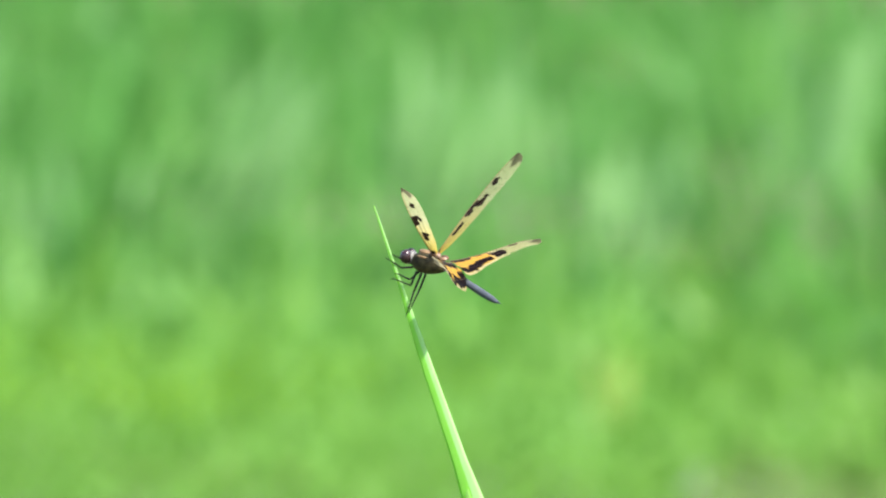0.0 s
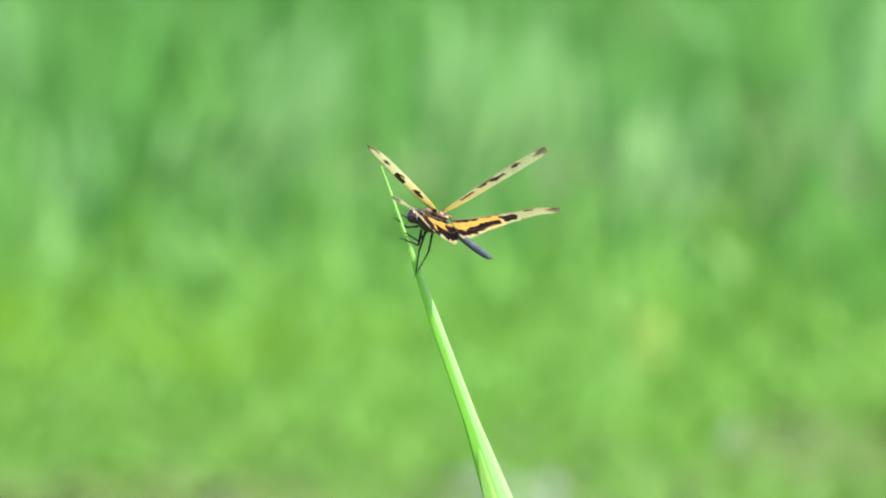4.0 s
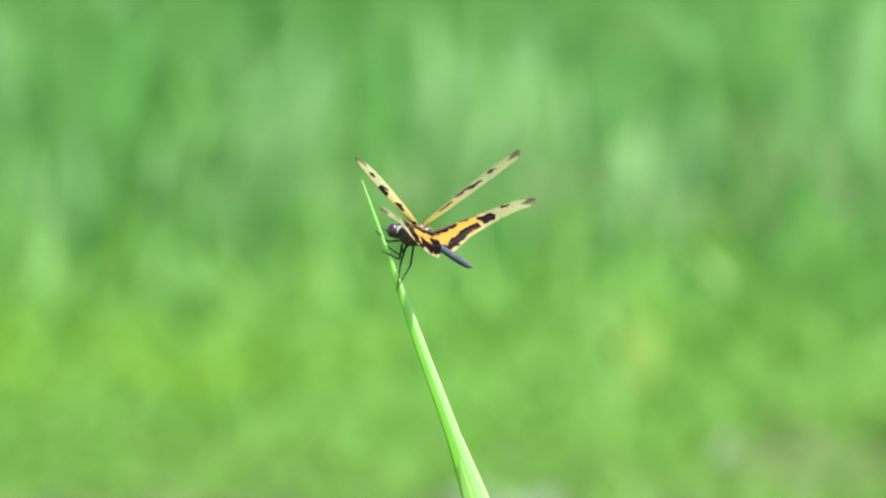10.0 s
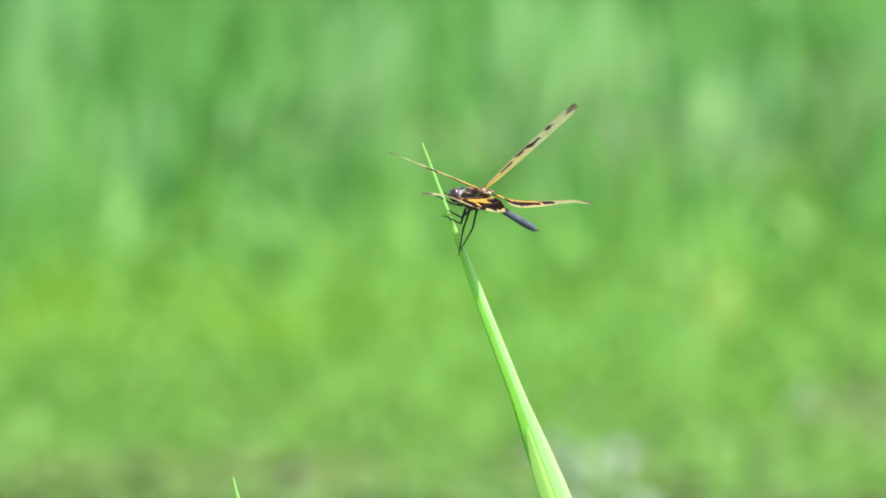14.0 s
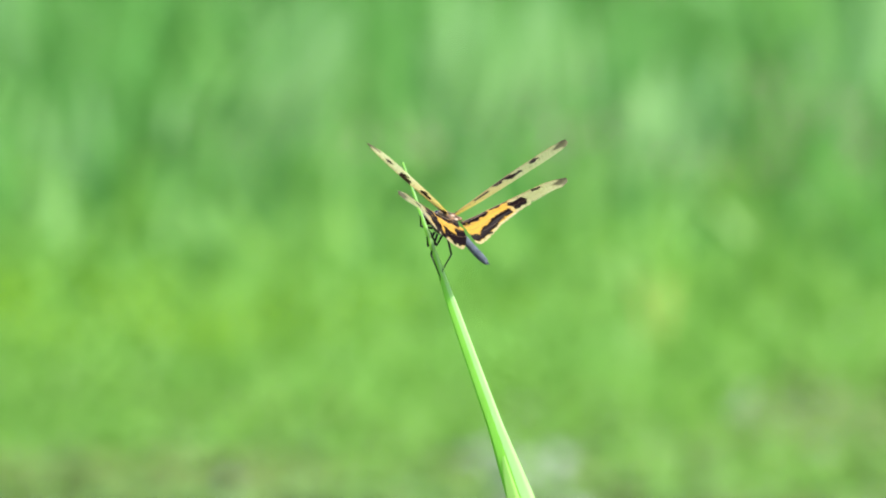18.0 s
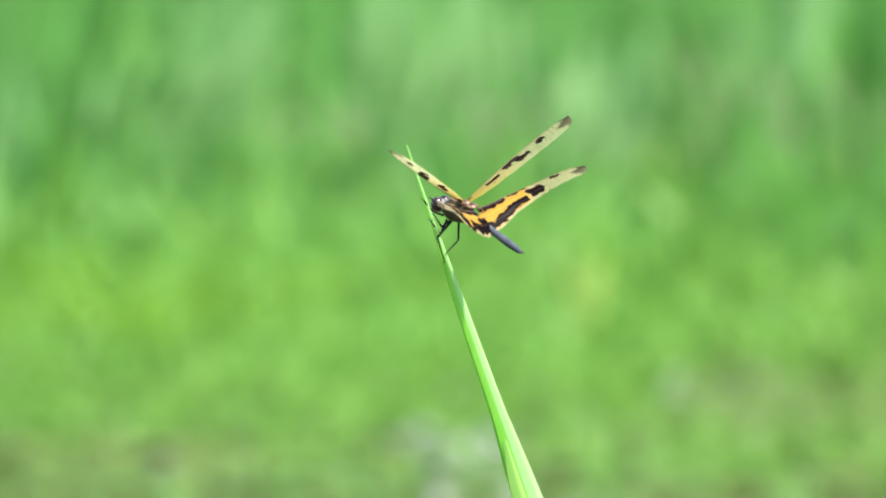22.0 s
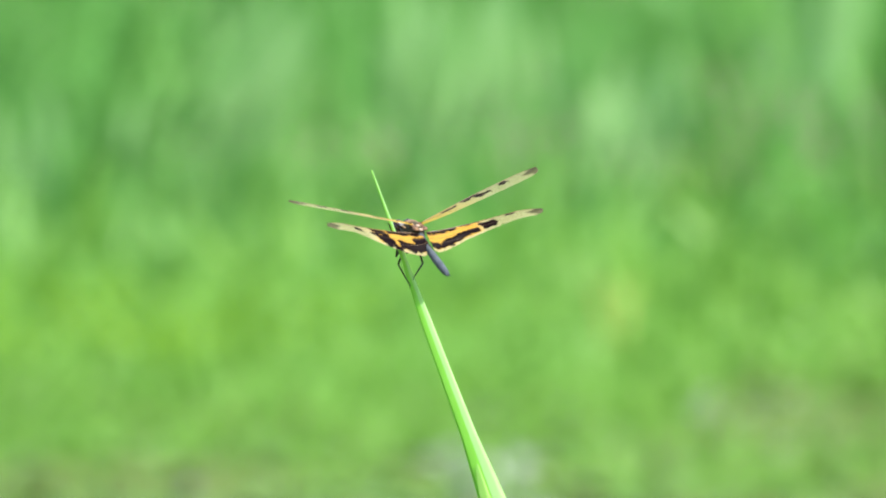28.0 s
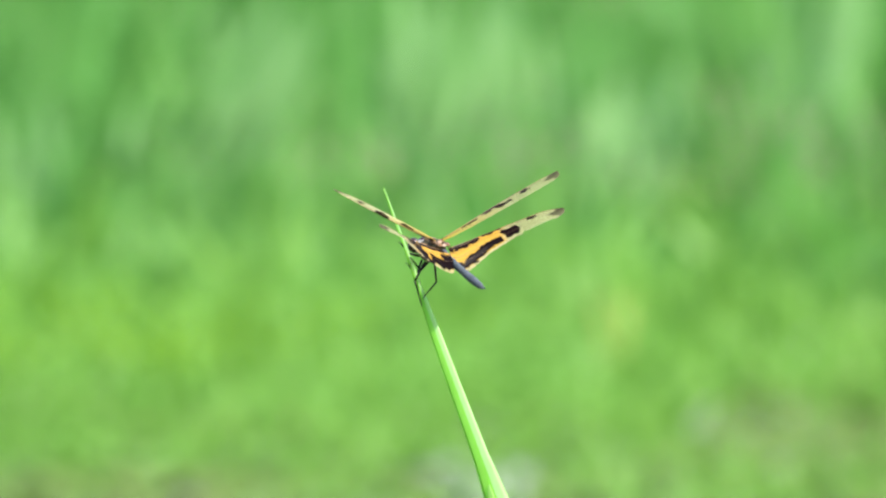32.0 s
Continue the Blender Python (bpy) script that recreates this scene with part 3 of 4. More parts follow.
def wing_shape(fore, sgn):
    if fore:
        us = (0, 0.08, 0.2, 0.38, 0.55, 0.7, 0.82, 0.9, 0.95, 0.985, 1)
        cs = (1.5, 2.7, 3.9, 4.8, 5.3, 5.4, 5.2, 4.6, 3.7, 2.4, 0.9)
    else:
        us = (0, 0.03, 0.07, 0.13, 0.20, 0.33, 0.5, 0.65, 0.8, 0.92, 0.975, 1)
        cs = (6.4, 7.5, 7.9, 8.0, 8.0, 7.7, 6.8, 6.0, 5.0, 3.7, 2.2, 0.9) if sgn > 0 else (6.6, 7.8, 8.0, 7.7, 7.3, 6.4, 5.2, 4.6, 4.1, 3.3, 2.0, 0.9)
    return us, cs


HANG = radians(12.0)  # how far the hindwing's base lobe hangs below the plane of the wing


def wing_point(fore, sgn, u, v):
    us, cs = wing_shape(fore, sgn)
    length = FORE_LEN if fore else HIND_LEN
    chord = float(np.interp(u, us, cs))
    lead = 0.9 * math.sin(math.pi * min(u * 1.05, 1)) - 1.0 * max(0, (u - 0.80) / 0.20) ** 2.4 + 0.7
    tear = 0.0
    if not fore and sgn < 0 and v > 0.5:
        tear = 0.10 * math.exp(-((u - 0.63) / 0.012) ** 2) - 0.09 * math.exp(-((u - 0.605) / 0.010) ** 2)
    nick = 0.05 * (noise.noise(Vector((u * 45, 3.0 * sgn, 1.0 + fore))) + 0.5 * noise.noise(Vector((u * 130, 5.0, sgn)))) * max(0, (v - 0.85) / 0.15)
    hang = 0.0 if fore else HANG * (1.9 if sgn > 0 else 1.0) * max(0, 1 - (u / 0.75) ** 1.5)
    x = lead - chord * v * (1 - tear + nick) * math.cos(hang)
    arch = 0.35 * (1 - 0.6 * u) if fore else 0.3 + (1.0 if sgn > 0 else 0.6) * max(0, 1 - u / 0.5)
    z = -chord * v * math.sin(hang) + arch * math.sin(math.pi * v) + 0.10 * math.sin(v * 22) * (1 - u) - 0.5 * (u ** 2) * v
    if not fore:
        z -= (0.8 if sgn > 0 else 1.2) * math.sin(math.pi * min(u / 0.8, 1) ** 0.8)
    lobe = 0.0 if fore else max(0, 1 - u / 0.3)
    inner = (0.4 if sgn > 0 else 0.3) * math.sin(math.pi * v) * lobe
    x -= (0.6 if sgn > 0 else 0.8) * lobe + 2.0 * lobe * v + 0.7 * math.sin(math.pi * v) * lobe
    return Vector((x, sgn * (length * u - inner), z))


def build_wing(fore, sgn, parent):
    nu, nv = 150, 40
    bm = bmesh.new()
    layer = bm.verts.layers.float_color.new("pigment")
    length = FORE_LEN if fore else HIND_LEN
    patches = (FORE_LEFT if sgn > 0 else FORE_RIGHT) if fore else (HIND_LEFT if sgn > 0 else HIND_RIGHT)
    grid = []
    for i in range(nu + 1):
        u = i / nu
        chord = float(np.interp(u, *wing_shape(fore, sgn)))
        row = []
        for j in range(nv + 1):
            v = j / nv
            at = wing_point(fore, sgn, u, v)
            vert = bm.verts.new(at)
            dark = max(stain(u, v, at.x, at.y, length, chord, p) for p in patches)
            rim = u - 0.865 - 0.035 * math.sin(9 * v) + 0.02 * noise.noise(at * 0.9)
            dark = max(dark, min(max(rim / 0.05, 0), 1) * (0.94 - 0.2 * v))
            if fore:
                amber = 0.95 * max(0, 1 - u / 0.55) + 0.5 * max(0, 1 - v / 0.10)
                clear = 0.34 + 0.16 * min(max((u - 0.35) / 0.3, 0), 1)
            else:
                amber = min(max((0.50 - u) / 0.08, 0), 1) * min(max((0.92 - v) / 0.05, 0), 1) + 0.2 * max(0, 1 - u)
                amber += 0.4 * max(0, 1 - v / 0.08)
                clear = 0.04 + 0.40 * min(max((u - 0.46) / 0.15, 0), 1) + 0.15 * min(max((v - 0.92) / 0.05, 0), 1)
            vert[layer] = (dark, min(max(amber, 0), 1), clear * (1 - 0.99 * dark), 1)
            row.append(vert)
        grid.append(row)
    for a, b in zip(grid, grid[1:]):
        for j in range(nv):
            bm.faces.new((a[j], a[j + 1], b[j + 1], b[j]))
    name = "forewing" if fore else "hindwing"
    label = "pale amber forewing with dark brown spots" if fore else "broad orange-yellow hindwing with dark brown bands"
    wing = part(name, scaled(bm), MAT_FORE if fore else MAT_HIND, parent, label)
    for v0, v1, r0, u1 in ((0.0, 0.0, 0.20, 0.99), (0.07, 0.10, 0.13, 0.97), (0.22, 0.30, 0.10, 0.90), (0.42, 0.62, 0.08, 0.78), (0.60, 0.97, 0.07, 0.55)):
        pts, rad = [], []
        for k in range(25):
            f = k / 24
            p = wing_point(fore, sgn, f * u1, v0 + (v1 - v0) * f)
            pts.append(p)
            rad.append(0.6 * r0 * (1 - 0.72 * f))
        vm = rod(bmesh.new(), pts, rad, 5)
        part("vein", scaled(vm), MAT_VEIN, wing)
    return wing


def build_dragonfly():
    fly = tagged(new("dragonfly"), "yellow and dark brown banded dragonfly perched on the sedge blade", "dragonfly")
    up, side = (0, 0, 1), (0, 1, 0)
    # thorax
    secs = []
    for x, zc, a, b in ((6.6, -4.0, 0.9, 0.9), (6.2, -4.0, 1.5, 1.6), (5.2, -3.9, 2.2, 2.5), (3.8, -3.6, 2.6, 3.2), (2.2, -3.3, 2.8, 3.4),
                        (0.4, -3.1, 2.7, 3.2), (-1.2, -3.0, 2.3, 2.7), (-2.6, -2.9, 1.7, 2.0), (-3.6, -2.9, 1.2, 1.3)):
        secs.append(((x, 0, zc), a, b, side, up))
    thorax = part("thorax", tilted(rings(bmesh.new(), secs, 24)), MAT_THORAX, fly, "dark bronze thorax with fine hairs")
    for sgn in (1, -1):
        for x, r in ((0.4, 1.3), (-2.3, 1.2)):
            part("wing_base", tilted(ball(bmesh.new(), (x, sgn * 1.3, -0.35), (r, 0.9, 0.55), u=12, v=8)), MAT_DUST, thorax, "amber wing hinge")
    part("mesonotum", tilted(ball(bmesh.new(), (3.0, 0, -0.75), (2.5, 1.7, 0.75), (0, 8, 0), 16, 10)), MAT_NOTUM, thorax, "tan hairy plate between the forewings")
    for x, r in ((-0.7, 0.75), (-2.9, 0.7)):
        part("scutellum", tilted(ball(bmesh.new(), (x, 0, -0.15 + 0.1 * x), (0.6, r, 0.45), u=12, v=8)), MAT_SCUTE, thorax, "pale pinkish-tan spot on the back")
    for sgn in (1, -1):
        part("side_stripe", tilted(rod(bmesh.new(), ((5.2, 1.75 * sgn, -2.2), (4.0, 2.25 * sgn, -2.0), (2.4, 2.45 * sgn, -1.7), (0.8, 2.25 * sgn, -1.5)), (0.1, 0.32, 0.34, 0.1), 7)), MAT_NOTUM, thorax, "dull tan stripe along the upper side")
    # head
    head = part("head", tilted(ball(bmesh.new(), (8.0, 0, -4.3), (1.5, 2.2, 1.9))), MAT_FACE, fly, "grey face between large eyes")
    for sgn in (1, -1):
        part("eye", tilted(ball(bmesh.new(), (8.3, sgn * 1.45, -3.9), (1.75, 1.55, 2.05), (0, 12, 14 * sgn))), MAT_EYE, head, "large glossy dark brown compound eye")
    part("occiput", tilted(ball(bmesh.new(), (7.0, 0, -3.7), (0.85, 1.9, 1.75), u=16, v=10)), MAT_OCCIPUT, head, "pale grey rim behind the eyes")
    part("face", tilted(ball(bmesh.new(), (9.3, 0, -5.0), (0.95, 1.3, 1.15), u=14, v=10)), MAT_FACE, head)
    for sgn in (1, -1):
        part("antenna", tilted(rod(bmesh.new(), ((9.4, 0.5 * sgn, -3.6), (10.4, 0.9 * sgn, -3.3), (11.4, 1.3 * sgn, -3.2)), (0.09, 0.06, 0.03), 5)), MAT_LEG, head)
    # abdomen
    secs = []
    n = 54
    for k in range(n + 1):
        f = k / n
        x = -2.4 - 19.6 * f
        zc = -2.2 - 3.7 * f - 0.35 * math.sin(math.pi * f)
        r = float(np.interp(f, (0, 0.06, 0.2, 0.45, 0.75, 0.92, 1), (1.0, 1.10, 1.0, 1.02, 1.12, 0.95, 0.55)))
        r *= 1 - 0.10 * max(0, math.cos(f * 9 * math.tau)) ** 8
        secs.append(((x, 0, zc), r * 0.98, r, side, up))
    abdomen = part("abdomen", tilted(rings(bmesh.new(), secs, 14)), MAT_ABDOMEN, fly, "slim slate-grey segmented abdomen")
    for sgn in (1, -1):
        part("cercus", tilted(rod(bmesh.new(), ((-21.7, 0.25 * sgn, -5.8), (-22.4, 0.4 * sgn, -5.9), (-23.1, 0.35 * sgn, -6.05)), (0.22, 0.18, 0.05), 6)), MAT_ABDOMEN, abdomen)
    return fly


# hip, upper and lower leg lengths, foot (metres below the blade's tip, sideways shift), knee direction in the body
LEGS = (((5.4, 1.3, -6.0), 3.4, 4.2, (0.0150, -0.0006), (0.6, 1.0, -0.6)), ((5.4, -1.3, -6.0), 3.4, 4.2, (0.0135, 0.0007), (0.6, -1.0, -0.6)),
        ((3.8, 1.5, -6.5), 4.4, 4.8, (0.0205, -0.0007), (-0.2, 0.4, -0.9)), ((3.8, -1.5, -6.5), 4.4, 4.8, (0.0190, 0.0008), (-0.2, -0.4, -0.9)),
        ((2.2, 1.5, -6.4), 5.9, 6.1, (0.0306, -0.0008), (-0.15, 0.5, -0.7)), ((2.2, -1.5, -6.4), 5.8, 5.8, (0.0286, 0.0010), (-0.15, -0.55, -0.7)))


def segment(bm, length, r0, r1, spines, tarsus=0.0):
    """A leg segment along -z with short stiff bristles, and the hooked foot where it has one."""
    pts = [(0, 0, 0), (0, 0, -0.3 * length), (0, 0, -0.7 * length), (0, 0, -length)]
    rad = [r0, (2 * r0 + r1) / 3, (r0 + 2 * r1) / 3, r1]
    if tarsus:
        pts += [(0, 0, -length - 0.5 * tarsus), (0.35 * tarsus, 0, -length - tarsus)]
        rad += [r1 * 0.8, r1 * 0.5]
    rod(bm, pts, rad, 6)
    for k in range(spines):
        z = -length * (0.2 + 0.7 * k / max(spines - 1, 1))
        d = 1 if k % 2 else -1
        a = [bm.verts.new(p) for p in ((0, 0, z), (0.05, 0.03, z - 0.12), (0.05, -0.03, z - 0.12), (0.15 * d, 0.55 * d, z - 0.5))]
        for f in ((0, 1, 3), (1, 2, 3), (2, 0, 3)):
            bm.faces.new([a[i] for i in f])
    return bm


def build_legs(fly):
    legs = []
    for hip, upper, lower, foot, knee in LEGS:
        top = part("leg", scaled(segment(bmesh.new(), upper, 0.38, 0.27, 4)), MAT_LEG, fly, "thin black bristly leg")
        low = part("shin", scaled(segment(bmesh.new(), lower, 0.27, 0.17, 7, 1.3)), MAT_LEG, top)
        legs.append((top, low))
    return legs


fly = build_dragonfly()
wings = [build_wing(f, s, fly) for s in (1, -1) for f in (True, False)]
legs = build_legs(fly)


# ---- what moves ----
FLY = [
    (0, pose(0.00638, 2.76120, 1.17078, -3.85, -27.02, 153.16)),
    (0.5, pose(0.00680, 2.76110, 1.17015, -0.33, -28.05, 153.74)),
    (1, pose(0.00447, 2.76115, 1.17054, -3.20, -23.94, 138.43)),
    (1.5, pose(0.00323, 2.76117, 1.17089, -0.52, -23.32, 129.46)),
    (2, pose(0.00400, 2.76106, 1.16988, 1.13, -25.80, 128.68)),
    (2.5, pose(0.00391, 2.76101, 1.16932, 0.77, -25.69, 130.77)),
    (3, pose(0.00385, 2.76112, 1.17024, -1.16, -21.46, 133.25)),
    (3.5, pose(0.00357, 2.76123, 1.17107, 0.89, -21.38, 129.51)),
    (4, pose(0.00480, 2.76123, 1.17095, 3.40, -23.92, 135.26)),
    (4.5, pose(0.00498, 2.76117, 1.17010, -0.19, -26.80, 140.19)),
    (6.5, pose(0.00380, 2.76100, 1.16832, 0.54, -29.59, 129.34)),
    (7, pose(0.00271, 2.76109, 1.16952, -2.28, -23.99, 132.53)),
    (7.5, pose(0.00355, 2.76118, 1.17055, -0.83, -17.86, 134.00)),
    (8, pose(0.00344, 2.76114, 1.17016, 1.42, -24.87, 129.95)),
    (8.5, pose(0.00497, 2.76127, 1.17122, 1.11, -21.99, 135.58)),
    (9, pose(0.00376, 2.76118, 1.17033, -1.26, -22.70, 133.03)),
    (9.5, pose(0.00269, 2.76132, 1.17174, -1.14, -23.27, 131.83)),
    (10, pose(0.00451, 2.76124, 1.17097, 3.17, -21.56, 134.50)),
    (10.5, pose(0.00367, 2.76116, 1.17020, -0.01, -27.10, 129.12)),
    (11, pose(0.00381, 2.76116, 1.17023, -2.35, -21.91, 136.66)),
    (11.5, pose(0.00406, 2.76108, 1.16944, 0.67, -25.04, 134.98)),
    (12, pose(0.00397, 2.76115, 1.17012, -1.68, -24.67, 132.25)),
    (12.5, pose(0.00360, 2.76116, 1.17013, -0.44, -22.32, 135.86)),
    (13, pose(0.00477, 2.76120, 1.17036, -2.34, -21.35, 138.78)),
    (13.5, pose(0.00384, 2.76124, 1.17060, 0.79, -20.67, 136.23)),
    (14, pose(0.00468, 2.76131, 1.17095, -1.31, -20.78, 136.83)),
    (14.5, pose(0.00362, 2.76121, 1.16991, 1.70, -23.51, 130.38)),
    (15, pose(0.00407, 2.76114, 1.16927, 3.99, -27.96, 128.07)),
    (15.5, pose(0.00303, 2.76110, 1.16925, 1.87, -30.12, 123.90)),
    (17.5, pose(0.00090, 2.76116, 1.17026, 0.88, -24.35, 122.58)),
    (18, pose(0.00112, 2.76104, 1.16970, 5.26, -24.42, 119.75)),
    (18.5, pose(0.00287, 2.76103, 1.16948, 2.52, -27.41, 124.91)),
    (19, pose(0.00239, 2.76095, 1.16898, 0.10, -34.92, 122.56)),
    (19.5, pose(0.00139, 2.76101, 1.16968, 0.64, -25.58, 125.41)),
    (20, pose(0.00158, 2.76100, 1.16994, 4.28, -27.94, 118.92)),
    (20.5, pose(0.00172, 2.76105, 1.17044, 1.07, -22.23, 121.40)),
    (21, pose(0.00200, 2.76099, 1.16999, 1.85, -25.52, 123.32)),
    (21.5, pose(0.00361, 2.76072, 1.16816, -0.22, -31.80, 136.17)),
    (22, pose(0.00414, 2.76075, 1.16859, -4.11, -27.55, 139.80)),
    (22.5, pose(0.00117, 2.76079, 1.16834, 2.46, -29.29, 125.50)),
    (23, pose(0.00436, 2.76094, 1.16970, -0.63, -25.27, 132.42)),
    (23.5, pose(0.00203, 2.76106, 1.17099, 1.75, -19.86, 129.42)),
    (24, pose(0.00090, 2.76081, 1.16888, 1.99, -33.87, 114.04)),
    (24.5, pose(0.00040, 2.76077, 1.16828, 2.20, -32.43, 112.98)),
    (25, pose(0.00219, 2.76073, 1.16806, 0.04, -38.88, 123.19)),
    (25.5, pose(0.00134, 2.76076, 1.16815, 0.14, -33.46, 119.76)),
    (26, pose(0.00319, 2.76097, 1.16941, -1.49, -20.37, 132.34)),
    (26.5, pose(0.00096, 2.76107, 1.16987, -3.76, -21.52, 127.18)),
    (28.5, pose(-0.00001, 2.76092, 1.16904, -0.30, -26.29, 113.75)),
    (29, pose(0.00050, 2.76103, 1.17002, 0.95, -23.91, 118.05)),
    (29.3, pose(-0.00015, 2.76106, 1.17029, -1.19, -19.80, 122.52)),
    (29.5, pose(0.00029, 2.76112, 1.17092, 1.71, -20.15, 125.53)),
    (30, pose(0.00285, 2.76107, 1.17054, 2.58, -19.61, 127.79)),
    (30.5, pose(0.00107, 2.76105, 1.17026, 0.23, -22.03, 125.57)),
    (31, pose(0.00109, 2.76094, 1.16936, -1.75, -27.20, 119.09)),
    (31.5, pose(0.00164, 2.76098, 1.16971, -1.02, -26.44, 120.77)),
    (32, pose(0.00266, 2.76099, 1.16974, 0.46, -22.92, 125.69)),
]


def wing_rows(k, rows):
    """Sweep, lift and twist in degrees, turned into poses at the wing's root."""
    sgn = 1 if k < 2 else -1
    root = FORE_ROOT if k % 2 == 0 else HIND_ROOT
    out = []
    for t, sweep, lift, twist, *ride in rows:
        give = float(np.interp(twist, (-10, 14), (-1.4, 0.8))) if k == 1 else 0.0  # the soft base of this wing rides up as it turns over
        give = ride[0] if ride else give
        out_by, back = (float(np.interp(give, (-0.6, 0.8, 1.6), q)) if k == 1 else 0.0 for q in ((0.0, 0.9, 0.9), (-0.8, 1.7, 3.0)))
        lift -= math.degrees(give / 28)
        m = Matrix.Rotation(radians(-sgn * sweep), 4, "Z") @ Matrix.Rotation(radians(sgn * lift), 4, "X") @ Matrix.Rotation(radians(-twist), 4, "Y")
        out.append((t, Matrix.Translation(((root[0] - back) * MM, sgn * (root[1] + out_by) * MM, (root[2] + give) * MM)) @ m))
    return out


def aim(origin, target, toward):
    """A pose at origin whose -z runs to target and whose x leans to toward."""
    z = (origin - target).normalized()
    x = (toward - z * toward.dot(z)).normalized()
    y = z.cross(x)
    return Matrix(((x.x, y.x, z.x, origin.x), (x.y, y.y, z.y, origin.y), (x.z, y.z, z.z, origin.z), (0, 0, 0, 1)))


def leg_rows(spec):
    """Two-joint legs whose feet keep to the blade while the body turns."""
    hip, upper, lower, (down, shift), knee = spec
    hip, upper, lower, knee = (BODY_TILT @ Vector(hip)) * MM, upper * MM, lower * MM, Vector(knee).normalized()
    foot = TIP + Vector((blade_line(down) + shift, -0.30 * blade_width(down) - 0.0003, -down))
    tops, lows = [], []
    for t, m in FLY:
        f = m.inverted() @ foot
        d = f - hip
        reach = min(max(d.length, abs(upper - lower) * 1.05), (upper + lower) * 0.995)
        d.normalize()
        along = (upper * upper - lower * lower + reach * reach) / (2 * reach)
        out = math.sqrt(max(upper * upper - along * along, 0))
        bend = (knee - d * knee.dot(d)).normalized()
        joint = hip + d * along + bend * out
        a = aim(hip, joint, bend)
        b = aim(joint, hip + d * reach, bend)
        tops.append((t, a))
        lows.append((t, a.inverted() @ b))
    return tops, lows


# lean of the perch in degrees
SWAY = ((0, -0.64), (1, -0.21), (2, 0.11), (3, -0.11), (4, -0.43), (7, 0.21), (8, -0.53), (9, -0.21), (10, 0.11), (11, 0.21), (12, 0.43),
        (13, -0.64), (14, -0.53), (15, 0.11), (18, 0.32), (19, -0.32), (20, 0.32), (21, 0.64), (22, 0.86), (23, -0.32), (24,
        0.64), (25, 0.86), (26, -0.21), (29, 0.43), (30, 0.53), (31, 0.11), (32, -0.21))


def perch_rows():
    """The perch leans a little from side to side about its tip under the insect."""
    return [(t, Matrix.Translation(TIP) @ Matrix.Rotation(radians(k), 4, "Y") @ Matrix.Translation(-TIP)) for t, k in SWAY]


